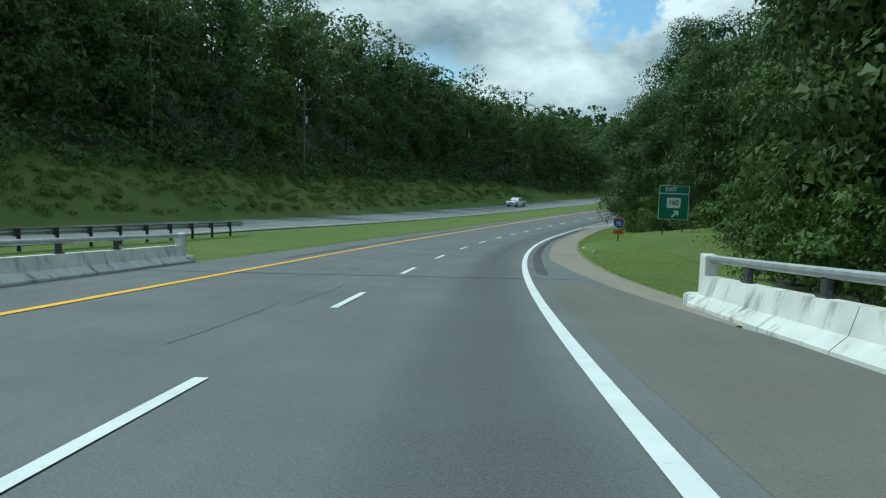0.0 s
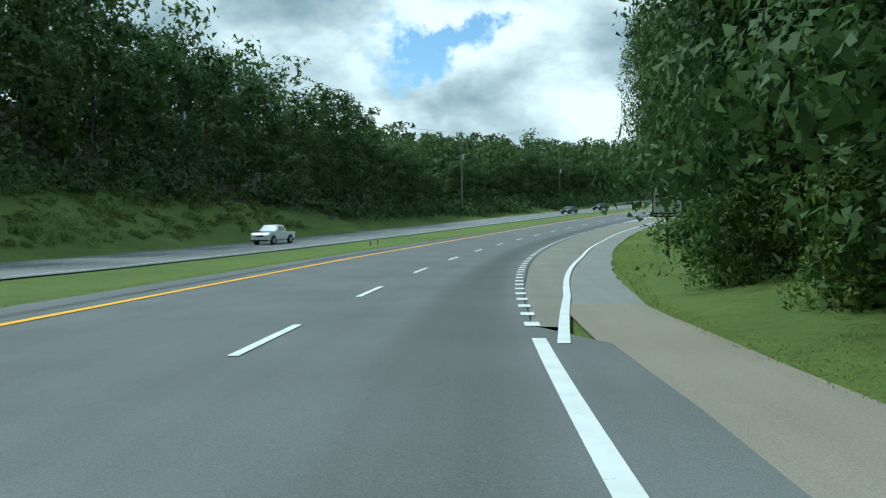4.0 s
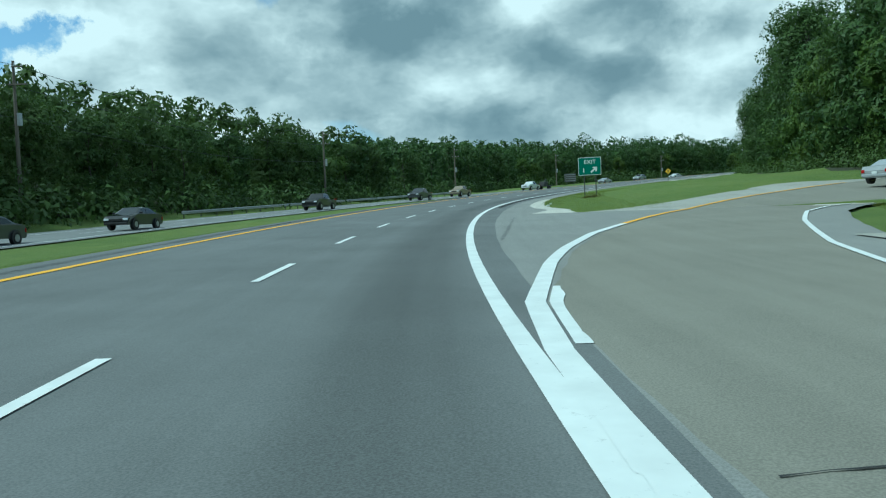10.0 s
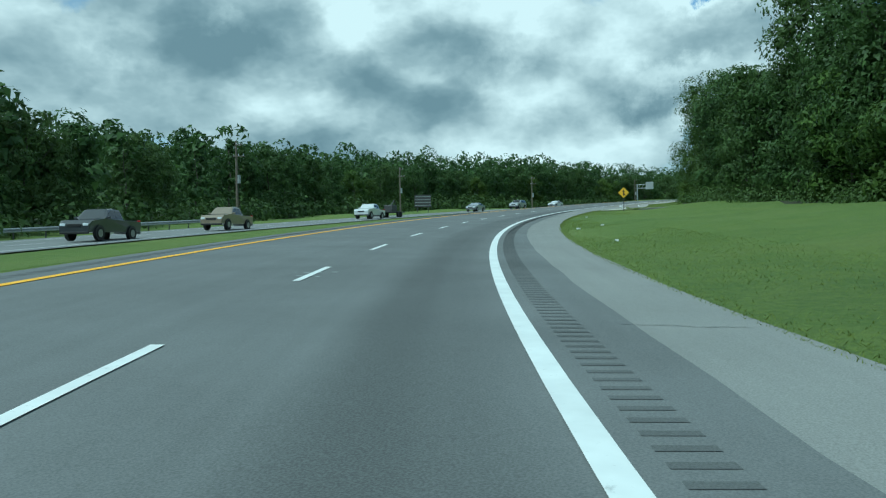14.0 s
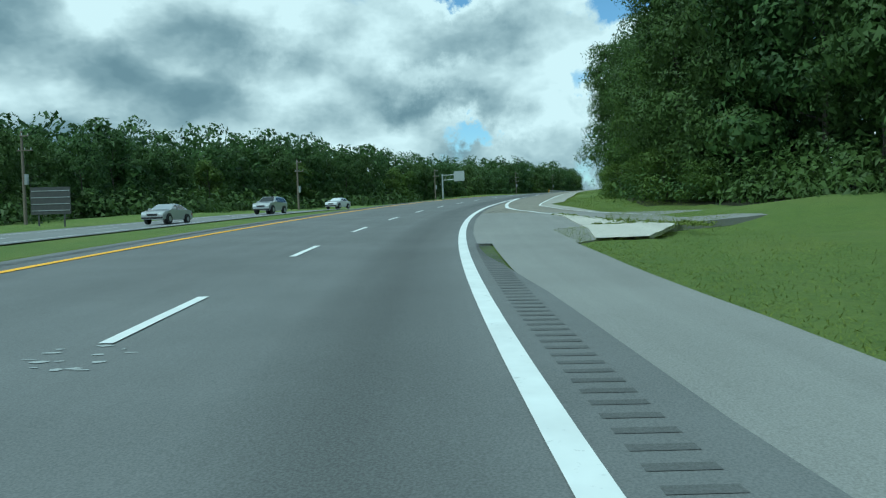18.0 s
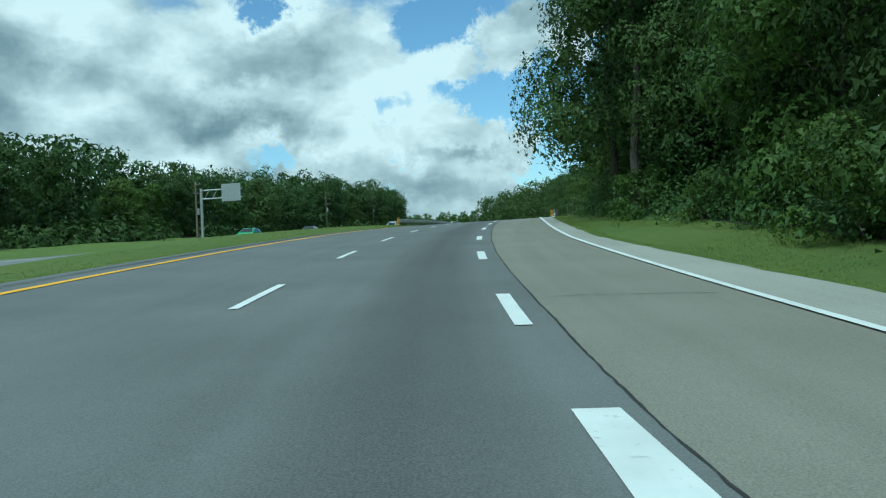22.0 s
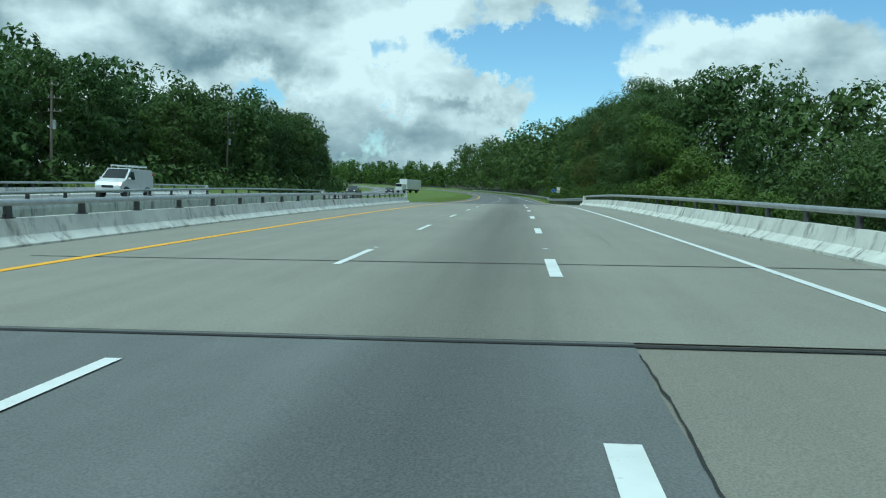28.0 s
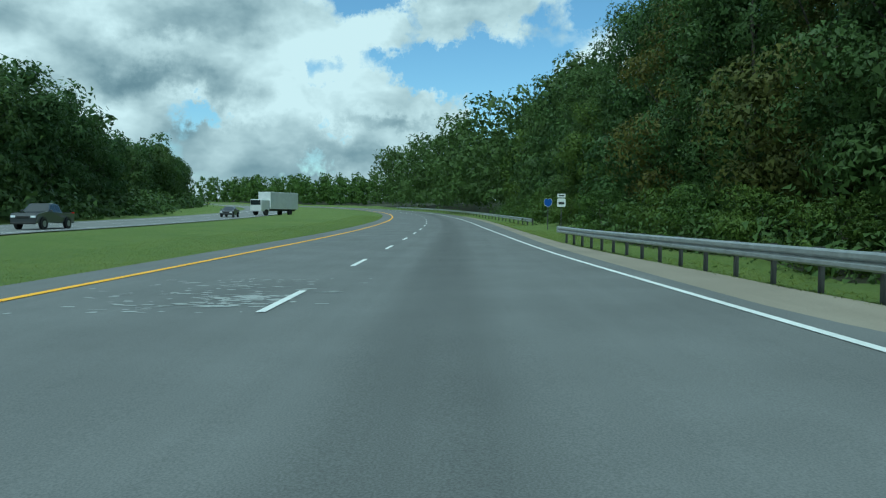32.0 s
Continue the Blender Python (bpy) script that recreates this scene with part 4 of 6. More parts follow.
def make_tree(name, seed, height, radius, low, blobs, leaves, leaf, material, label, category="tree", thin=0.0, group=""):
    rng = np.random.default_rng(seed)
    t = thing(name, Matrix.Identity(4), label, category, group)
    c, p, nr = crown_points(rng, height, radius, low, blobs, leaves, thin)
    bm = bmesh.new()
    r0 = 0.012 * height
    x = np.zeros(3)
    steps = 5
    for k in range(steps):
        y = np.array([rng.normal() * 0.15, rng.normal() * 0.15, height * 0.88 * (k + 1) / steps])
        tube(bm, x, y, r0 * (1 - k / steps * 0.8), r0 * (1 - (k + 1) / steps * 0.8), 7, caps=k == 0)
        x = y
    for k in rng.choice(blobs, min(blobs, 7), replace=False):
        top = c[k]
        z0 = max(0.1 * height, top[2] - np.hypot(top[0], top[1]) * rng.uniform(0.5, 1.0))
        mid = (np.array([0, 0, z0]) + top) / 2 + np.array([0, 0, -0.04 * height])
        tube(bm, (0, 0, z0), mid, r0 * 0.42, r0 * 0.28, 5, caps=False)
        tube(bm, mid, top, r0 * 0.28, r0 * 0.1, 5, caps=False)
    part("trunk", bm, M_BARK, t)
    k = rng.integers(0, blobs, leaves // 8)
    g = rng.normal(size=(len(k), 3))
    g /= np.linalg.norm(g, axis=1, keepdims=True)
    heart = c[k] * np.array([0.9, 0.9, 1.0]) + g * radius * rng.uniform(0.02, 0.13, len(k))[:, None]
    heart[:, 2] = np.clip(heart[:, 2], 0.05, height * 0.93)
    sizes = np.concatenate([np.full(leaves, leaf), np.full(len(k), leaf * 1.7)])
    part("crown", leaf_mesh("crown", np.concatenate([p, heart]), np.concatenate([nr, g]), sizes, rng, material), material, t)
    return t


TREE_LABELS = {
    "tall": "tall leafy deciduous tree with a dense dark green crown",
    "broad": "broad leafy tree with green foliage down to the grass",
    "young": "young bright green leafy tree at the wood's edge",
    "high": "high-crowned old tree with a bare lower trunk",
    "thin": "slender sparse tree with thin tufts of foliage",
    "dry": "leafy tree with yellowing foliage among green branches",
    "lean": "old spreading tree leaning out over the grass verge",
    "bush": "low leafy green bush growing over the grass",
}
KINDS = {  # height, radius, low, blobs, material, then leaves and leaf size close by, near and farther off
    "tall": (17.0, 5.2, 0.05, 46, M_LEAF, (21000, 0.14), (11500, 0.20), (6000, 0.29)),
    "broad": (14.0, 5.6, 0.03, 44, M_LEAF, (21000, 0.14), (11500, 0.20), (6000, 0.29)),
    "young": (10.0, 3.8, 0.02, 32, M_LEAF_B, (14000, 0.125), (8000, 0.18), (4400, 0.26)),
    "high": (21.0, 6.0, 0.14, 52, M_LEAF, (23000, 0.155), (12500, 0.23), (6600, 0.33)),
    "thin": (16.0, 2.6, 0.30, 26, M_LEAF, (6000, 0.18), (3500, 0.24), (1800, 0.34)),
    "lean": (20.0, 6.4, 0.34, 44, M_LEAF, (24000, 0.14), (9000, 0.25), (3000, 0.44)),
    "dry": (13.0, 4.6, 0.05, 46, M_LEAF_DRY, (19000, 0.14), (8500, 0.21), (4000, 0.34)),
    "bush": (3.2, 2.3, 0.0, 20, M_LEAF_B, (4400, 0.095), (2200, 0.14), (1000, 0.24)),
}
stock = {}
for number, (kind, (hh, rr, lo, bl, mat, *grades)) in enumerate(KINDS.items()):
    for grade, (count, leaf) in zip(("close", "near", "mid"), grades):
        stock[kind, grade] = (101 + 7 * number, hh, rr, lo, bl, count, leaf, mat)
first = {}


def plant(kind, grade, s, u, size, yaw, drop=0.3, group="roadside trees"):
    """Plants one tree; the first of its kind is built, the rest are copies that share its meshes."""
    m = on_ground(s, u, -drop * size, yaw, size)
    if (kind, grade) not in first:
        seed, hh, rr, lo, bl, count, leaf, mat = stock[kind, grade]
        t = make_tree("bush" if kind == "bush" else "tree", seed, hh, rr, lo, bl, count, leaf, mat, TREE_LABELS[kind], "bush" if kind == "bush" else "tree",
                      1.0 if kind == "thin" else 0.0, "roadside bushes" if kind == "bush" else group)
        first[kind, grade] = t
        t.matrix_basis = m
        return t
    t = first[kind, grade]
    made = copy_thing(t, Matrix.Identity(4))
    made.matrix_basis = m
    return made


trng = random.Random(11)
# the height of the treetops over the road's plane along the near side
RIGHT_TOP = course((-60, 20), (60, 19.5), (100, 20), (140, 19), (190, 17), (250, 19), (330, 20.5), (344, 19), (373, 18), (394, 17.5), (440, 19), (490, 18), (520, 17), (560, 19), (572, 17), (580, 8), (604, 7.5), (610, 13), (622, 15), (660, 17), (700, 17), (736, 18.5), (780, 20), (1140, 22))
s = -45.0
while s < 770:
    crossing = 545 < s < 622
    grade = "close" if 66 < s < 122 or 394 < s < 506 or 572 < s < 705 else "near" if 20 < s < 205 or 380 < s < 640 else "mid"
    pick = trng.random()
    kind = "broad" if pick < 0.38 else "tall" if pick < 0.68 else "young" if pick < 0.86 else "high"
    if 640 < s < 690 and pick > 0.7:
        kind = "dry"
    size = trng.uniform(0.80, 1.07) * (0.75 if kind == "young" else 1.0) * (float(RIGHT_TOP(s)) - float(ground_h(s, RIGHT_WOOD(s) + 5))) / (KINDS[kind][0] * 0.97)
    size = min(1.35, max(0.4, size))
    rr = KINDS[kind][1] * size
    if kind == "young":
        rr *= 0.85
    plant(kind, grade, s, float(RIGHT_WOOD(s)) + rr * 0.86 + trng.uniform(0, 1.2), size, trng.uniform(0, 360))
    s += trng.uniform(4.4, 6.4) if not crossing else 5.6
s = -40.0
while s < 770:
    kind = trng.choice(["tall", "high", "tall", "broad"])
    size = min(1.35, trng.uniform(0.88, 1.06) * (float(RIGHT_TOP(s)) - float(ground_h(s, RIGHT_WOOD(s) + 13))) / (KINDS[kind][0] * 0.97))
    plant(kind, "mid", s, float(RIGHT_WOOD(s)) + 12.0 + trng.uniform(0, 3), size, trng.uniform(0, 360))
    s += trng.uniform(11, 15)
s = 20.0
while s < 760:
    if not 195 < s < 392 and not 552 < s < 618:
        plant("bush", "close" if 66 < s < 122 or 394 < s < 506 or 636 < s < 705 else "near", s, float(RIGHT_WOOD(s)) + trng.uniform(0.2, 1.8), trng.uniform(0.6, 1.15), trng.uniform(0, 360), 0.1)
    s += trng.uniform(4.5, 8)
# the height of the treetops over the road's plane along the far side
LEFT_TOP = course((-60, 38), (60, 37), (130, 32), (155, 31), (165, 27), (175, 22), (185, 20), (193, 20.5), (198, 17), (201, 13.6), (215, 12.4), (240, 12.1), (252, 13), (262, 12.6), (272, 11.2), (300, 11.6), (320, 11.8), (330, 10.8), (343, 9.3), (352, 9.8), (366, 10.8), (379, 11.8), (395, 11.2), (410, 11.2), (440, 11.4), (449, 10.4), (460, 12.4), (482, 13.2), (496, 12.6), (506, 13.6), (530, 13.4), (550, 13), (576, 13.4), (592, 14.5), (604, 13.5), (620, 13.8), (633, 15.5), (644, 14.3), (653, 14.5), (666, 16.5), (690, 16.5), (714, 17.5), (725, 18), (735, 16), (745, 13), (760, 11), (800, 12), (828, 15), (850, 14), (1140, 14))
s = -30.0
while s < 900:
    pick = trng.random()
    kind = "tall" if pick < (0.42 if s < 200 else 0.18) else "broad" if pick < 0.84 else "young"
    if 335 < s < 400 and pick > 0.62:
        kind = "thin"
    u = float(LEFT_WOOD(s)) - KINDS[kind][1] * 0.62 - trng.uniform(0, 2.5)
    top = float(LEFT_TOP(s)) * trng.uniform(0.86, 1.05) * (0.72 if kind == "young" else 1.0)
    size = min(1.25, max(0.5, (top - float(ground_h(s, u))) / (KINDS[kind][0] * 0.97)))
    plant(kind, "mid", s, u, size, trng.uniform(0, 360))
    s += trng.uniform(6.0, 9.0) * max(0.75, size)


def woods(name, label, places, quads, leaf, seed, tall=(12, 19), material=None):
    """Woods too far off to count: many crowns of large leaf clumps in one mesh."""
    rng = np.random.default_rng(seed)
    ps, ns = [], []
    for x, y, z, limit in places:
        hh = min(rng.uniform(*tall), limit * rng.uniform(0.85, 1.12))
        if hh < 3:
            continue
        _, p, nr = crown_points(rng, hh, hh * rng.uniform(0.29, 0.38), 0.10, 15, quads)
        ps.append(p + np.array([x, y, z - 0.5]))
        ns.append(nr)
    me = leaf_mesh(name, np.concatenate(ps), np.concatenate(ns), leaf, rng, material or M_LEAF)
    return tagged(new(name, me), label, "woods", kind="stuff")


def scatter(s0, s1, near, far, gap, seed):
    rng = np.random.default_rng(seed)
    out = []
    for si in np.arange(s0, s1, gap):
        a, b = float(near(si)), float(far(si))
        for ui in np.arange(min(a, b), max(a, b), gap):
            q, w = si + rng.uniform(-0.4, 0.4) * gap, ui + rng.uniform(-0.4, 0.4) * gap
            g = float(ground_h(q, w))
            deep = max(0.0, float(LEFT_WOOD(q)) - w)
            out.append((*at(q, w, g), float(LEFT_TOP(q)) * (1.1 + deep / 95) + 0.7 * float(SPUR(q)) * min(1.0, deep / 70) - g if w < 0 else float(RIGHT_TOP(q)) * 1.05 - g))
    return out


# old trees that lean out over the verge
for s, u, size in ((462, 11.4, 0.86), (469, 11.2, 0.88), (116, 12.5, 0.9),  (336, 35.0, 1.2), (346, 34.5, 1.3), (357, 33.0, 1.25), (368, 30.0, 1.15), (300, 40.0, 0.95), (404, 17.0, 0.9), (440, 16.0, 0.95), (463, 15.8, 0.9), (487, 15.6, 0.95), (541, 20.5, 1.15), (547, 21.5, 1.25), (554, 18.0, 1.0)):
    plant("tall" if s > 420 and u > 13.2 else "high", "close" if 394 < s < 506 else "near", s, u, size * (1.15 if s > 420 else 1.0), trng.uniform(0, 360))
for s, u, size, yaw in ((143, 16.4, 0.9, 20), (151, 16.6, 0.98, 150), (160, 16.8, 0.95, 260)):
    t = plant("lean", "close", s, u, size, 0)
    t.matrix_basis = t.matrix_basis @ pose(0, 0, 0, 0, -14, 0) @ pose(0, 0, 0, 0, 0, yaw)
for s, u, size in ((146, 14.9, 0.6), (153, 14.8, 0.65), (161, 14.2, 0.6), (169, 14.9, 0.65), (177, 15.2, 0.55)):
    plant("young", "near", s, u, size, trng.uniform(0, 360))
for s, u, size in ((84, 11.6, 1.0), (92, 11.0, 1.05), (100, 10.6, 0.95), (470, 15.5, 0.9), (482, 15.2, 0.8), (494, 16.0, 0.9)):
    plant("broad", "close", s, u, size, trng.uniform(0, 360))


def thicket(name, label, s0, s1, line_u, deep, tall, count, leaf, seed, material, mound=110):
    """Undergrowth: mounds of leaves that no one could count."""
    rng = np.random.default_rng(seed)
    m = max(1, count // mound)
    cs = rng.uniform(s0, s1, m)
    cu = line_u(cs) + deep * rng.uniform(0, 1, m)
    ch = rng.uniform(0.35, 1.0, m) * tall
    base = at(cs, cu, ground_h(cs, cu))
    i = rng.integers(0, m, count)
    g = rng.normal(size=(count, 3))
    g[:, 2] = np.abs(g[:, 2])
    g /= np.linalg.norm(g, axis=1, keepdims=True)
    p = base[i] + g * (ch[i] * rng.uniform(0.6, 1.05, count))[:, None] * np.array([1.25, 1.25, 1.0])
    nr = g * 0.7 + rng.normal(size=g.shape) * 0.3 + np.array([0, 0, 0.25])
    nr /= np.linalg.norm(nr, axis=1, keepdims=True)
    return tagged(new(name, leaf_mesh(name, p, nr, leaf, rng, material)), label, "undergrowth", kind="stuff")


thicket("undergrowth", "tangled undergrowth at the foot of the far trees", -40, 420, lambda q: LEFT_WOOD(q) + 1.6, -6.0, 4.2, 60000, 0.38, 21, M_LEAF)
thicket("undergrowth", "tangled undergrowth at the foot of the far trees", 420, 900, lambda q: LEFT_WOOD(q) + 1.6, -7.0, 4.4, 44000, 0.48, 22, M_LEAF)
thicket("undergrowth", "dark undergrowth under the roadside trees", 15, 200, lambda q: RIGHT_WOOD(q) + 1.2, 6.0, 3.0, 120000, 0.12, 23, M_LEAF)
thicket("undergrowth", "dark undergrowth under the roadside trees", 200, 400, lambda q: RIGHT_WOOD(q) + 1.0, 6.0, 3.2, 60000, 0.22, 24, M_LEAF)
thicket("undergrowth", "dark undergrowth under the roadside trees", 395, 552, lambda q: RIGHT_WOOD(q) + 1.0, 6.0, 3.2, 120000, 0.12, 25, M_LEAF)
thicket("undergrowth", "dark undergrowth under the roadside trees", 552, 770, lambda q: RIGHT_WOOD(q) + 1.0, 7.0, 3.2, 80000, 0.17, 26, M_LEAF)
thicket("bank_shrubs", "low shrubs and weeds covering the grassy bank", -30, 172, lambda q: OPP_FAR(q) - 2.5, -10.0, 0.75, 130000, 0.13, 27, M_WEED, 90)
thicket("dead_weeds", "dry brown weeds round the sign posts", 264.2, 265.6, lambda q: 9.8 + 0 * q, 1.0, 0.42, 420, 0.07, 29, M_LEAF_DRY, 60)
thicket("roadside_weeds", "weeds growing out of the joints of the broken concrete", 370, 386, course((370, 11.0), (376, 9.3), (380, 8.7), (386, 7.5)), 0.7, 0.16, 4200, 0.05, 28, M_WEED, 30)
thicket("roadside_weeds", "weeds growing out of a joint of the broken concrete", 374.2, 374.8, lambda q: 8.2 + 0 * q, 1.5, 0.14, 500, 0.05, 30, M_WEED, 30)
woods("hillside_woods", "dense dark green woods on the slope", scatter(-40, 330, lambda q: LEFT_WOOD(q) - 6, lambda q: LEFT_WOOD(q) - 62, 6.8, 3), 480, 0.56, 5, (15, 24))
woods("flat_woods", "dense green woods beyond the far carriageway", scatter(330, 900, lambda q: LEFT_WOOD(q) - 6, lambda q: LEFT_WOOD(q) - 52, 7.6, 4), 440, 0.56, 6, (13, 21))
woods("ridge_woods", "wooded ridge in the distance", scatter(192, 760, lambda q: -125, lambda q: -330, 13.0, 8), 100, 1.7, 9, (13, 20))
woods("inner_woods", "dense green woods inside the bend", scatter(-40, 760, lambda q: RIGHT_WOOD(q) + 14, lambda q: RIGHT_WOOD(q) + 27, 8.5, 7), 900, 0.32, 10, (13, 19))
woods("end_woods", "tall distant trees where the road bends away", scatter(770, 918, lambda q: RIGHT_WOOD(q) - 5, lambda q: RIGHT_WOOD(q) + 50, 8.0, 12), 620, 0.62, 13, (18, 25))
woods("far_end_woods", "lower pale green trees far down the road", scatter(955, 1120, lambda q: RIGHT_WOOD(q), lambda q: RIGHT_WOOD(q) + 40, 6.5, 14), 200, 0.8, 15, (7, 15), M_LEAF_B)


def turf(name, s0, s1, edge, deep, per_metre, tall, seed):
    """Blades of grass along a verge."""
    rng = np.random.default_rng(seed)
    n = int((s1 - s0) * per_metre)
    q = rng.uniform(s0, s1, n)
    w = edge(q) + deep * rng.uniform(0, 1, n) ** 1.5
    p = at(q, w, ground_h(q, w))
    a = rng.uniform(0, 2 * math.pi, n)
    hgt = tall * rng.uniform(0.4, 1.2, n)
    side = np.stack([np.cos(a), np.sin(a), 0 * a], -1) * (0.005 + 0.06 * hgt[:, None])
    lean = np.stack([rng.normal(0, 0.8, n) * hgt, rng.normal(0, 0.8, n) * hgt, hgt * 0.7], -1)
    down = np.cross(2 * side, lean + side)[:, 2:3] < 0
    side = np.where(down, -side, side)
    v = np.stack([p - side, p + side, p + lean], 1).reshape(-1, 3)
    me = mesh_of(name, v, np.arange(3 * n).reshape(-1, 3), M_BLADE, smooth=True)
    up = rng.normal(0, 0.25, (n, 3)) + np.array([0, 0, 1.0])
    me.normals_split_custom_set_from_vertices(np.repeat(up, 3, 0).tolist())
    return tagged(new(name, me), "uncut green grass along the verge", "grass", kind="stuff")


turf("grass", 18, 240, lambda q: RIGHT_EDGE(q) - 0.08, 4.0, 420, 0.06, 31)
turf("grass", 240, 560, lambda q: RIGHT_EDGE(q) - 0.08, 5.0, 420, 0.06, 32)
turf("grass", 640, 720, lambda q: RIGHT_EDGE(q) - 0.08, 3.0, 260, 0.06, 33)
turf("grass", 30, 545, lambda q: LEFT_EDGE(q) + 0.08, -4.0, 260, 0.06, 34)
turf("grass", 640, 760, lambda q: LEFT_EDGE(q) + 0.08, -4.5, 240, 0.06, 35)
turf("grass", 248, 372, lambda q: RIGHT_EDGE(q) + 3.5, 20.0, 300, 0.035, 36)

# ---------- barriers and guardrails ----------
JERSEY = [(-0.42, -0.3), (-0.42, 0.08), (-0.22, 0.33), (-0.12, 0.82), (0.12, 0.82), (0.22, 0.3), (0.22, -0.3)]
WBEAM = [(0.0, 0.45), (-0.07, 0.49), (-0.07, 0.55), (0.0, 0.60), (-0.07, 0.65), (-0.07, 0.72), (0.0, 0.76), (0.012, 0.76), (-0.055, 0.71), (-0.055, 0.66), (0.014, 0.60), (-0.055, 0.54), (-0.055, 0.50), (0.012, 0.45)]


def parapet(s0, s1, u, flip, label, rail=True, end0=True, end1=True):
    """A bridge parapet: sloped concrete wall in bays, a steel pipe rail on posts, a taller end block."""
    t = thing("bridge_parapet", Matrix.Identity(4), label, "parapet", "bridge parapets")
    low = [(-x, z * 0.70) if flip else (x, z * 0.70) for x, z in JERSEY]
    low = low[::-1] if flip else low
    n = max(1, int((s1 - s0) / 6.0))
    for k in range(n):
        a, b = s0 + (s1 - s0) * k / n + 0.012, s0 + (s1 - s0) * (k + 1) / n - 0.012
        part("bay", profile_run("bay", a, b, u, low, M_BARRIER, 1.5), M_BARRIER, t)
    fu = u if callable(u) else (lambda q: u)
    side = -1 if flip else 1
    if rail:
        ring = [(0.08 * math.cos(k * math.pi / 5) * side, 0.90 + 0.075 * math.sin(k * math.pi / 5)) for k in range(10)]
        part("rail", profile_run("rail", s0, s1, lambda q: fu(q) + side * 0.02, ring, M_STEEL, 2.0), M_STEEL, t, "grey steel pipe rail")
        for k in range(int((s1 - s0) / 2.9)):
            q = s0 + 1.6 + 2.9 * k
            bm = bmesh.new()
            box(bm, (0.10, 0.20, 0.28), (0, 0, 0.70), 0.03)
            box(bm, (0.15, 0.34, 0.03), (0, 0, 0.585))
            box(bm, (0.05, 0.30, 0.10), (0, 0, 0.63), 0.02)
            o = part("rail_post", bm, M_DARKSTEEL, t)
            o.matrix_basis = spot(q, float(fu(q)) + side * 0.03)
    for flag, q, way in ((end0, s0, -1), (end1, s1, 1)):
        if flag:
            bm = bmesh.new()
            box(bm, (0.26, 0.42, 1.10), (0, way * 0.16, 0.42), 0.04)
            box(bm, (0.66, 0.62, 0.46), (-side * 0.06, way * 0.2, -0.03), 0.10)
            o = part("end_block", bm, M_BARRIER, t, "pale concrete end block")
            o.matrix_basis = spot(q, float(fu(q)))
    return t


parapet(-58, 26.0, lambda q: -8.1 + 0 * q, True, "stained white concrete parapet with a grey pipe rail", end0=False)
parapet(-58, 15.2, course((-58, 7.0), (6, 6.99), (15.2, 6.84)), False, "stained white concrete parapet with a grey pipe rail", end0=False)
parapet(555.5, 624, course((555, -7.5), (632, -8.8)), True, "long stained white concrete bridge parapet with pipe rail")
parapet(550.5, 621.5, course((550, 9.75), (622, 9.65)), False, "long pale concrete bridge parapet with pipe rail")
parapet(540, 628, lambda q: OPP_NEAR(q) + 0.3, False, "concrete parapet along the opposite bridge")
parapet(536, 624, lambda q: OPP_FAR(q) - 0.3, True, "concrete parapet on the outer side of the opposite bridge")


def guardrail(s0, s1, u, flip, label, gap=1.9, h=0.0, marker0=False):
    """A W-beam guardrail on steel posts, with blocks between beam and post."""
    t = thing("guardrail", Matrix.Identity(4), label, "guardrail", "guardrails")
    fu = u if callable(u) else (lambda q: u)
    side = -1 if flip else 1
    beam = [(side * x, z) for x, z in WBEAM]
    beam = beam[::-1] if flip else beam
    part("beam", profile_run("beam", s0, s1, fu, beam, M_STEEL, 2.0, h=h), M_STEEL, t, "galvanised W-shaped beam")
    for k in range(int((s1 - s0) / gap) + 1):
        q = s0 + 0.2 + gap * k
        if q > s1:
            break
        uu = float(fu(q))
        bm = bmesh.new()
        box(bm, (0.012, 0.11, 1.35), (side * 0.16, 0, 0.1))
        box(bm, (0.11, 0.012, 1.35), (side * 0.215, 0.05, 0.1))
        box(bm, (0.10, 0.15, 0.34), (side * 0.085, 0, 0.6), 0.01)
        o = part("post", bm, M_DARKSTEEL, t)
        o.matrix_basis = spot(q, uu, h)
    for q, way in ((s0, -1), (s1, 1)):
        bm = bmesh.new()
        box(bm, (0.10, 0.5, 0.32), (side * -0.02, way * 0.22, 0.605), 0.04)
        o = part("end_shoe", bm, M_STEEL, t)
        o.matrix_basis = spot(q, float(fu(q)), h)
    return t


RAIL_LABEL = "galvanised steel guardrail on short posts beside the road"
guardrail(501.5, 555, course((501.5, -7.2), (540, -7.0), (555, -7.4)), True, RAIL_LABEL)
guardrail(508, 550, course((508, 8.65), (520, 9.1), (550, 9.75)), False, RAIL_LABEL)
guardrail(622.2, 669, course((622, 9.65), (640, 9.2), (669, 7.95)), False, RAIL_LABEL)
guardrail(700, 860, course((700, 9.6), (722, 9.2), (760, 8.6), (860, 8.4)), False, RAIL_LABEL, 3.8)
guardrail(-40, 52, lambda q: OPP_NEAR(q) + 0.9, False, "weathered guardrail on the median side of the far carriageway", 2.5)
guardrail(-40, 40, lambda q: OPP_FAR(q) - 0.8, True, "weathered guardrail below the grassy bank", 2.5)
guardrail(272, 352, lambda q: OPP_FAR(q) - 0.7, True, "long dark guardrail in front of the trees", 3.0)
guardrail(530, 536, lambda q: OPP_FAR(q) - 0.7, True, "guardrail on the outer side of the far carriageway", 3.0)
guardrail(527, 540, lambda q: OPP_NEAR(q) + 0.8, False, "guardrail leading to the opposite bridge", 2.5)
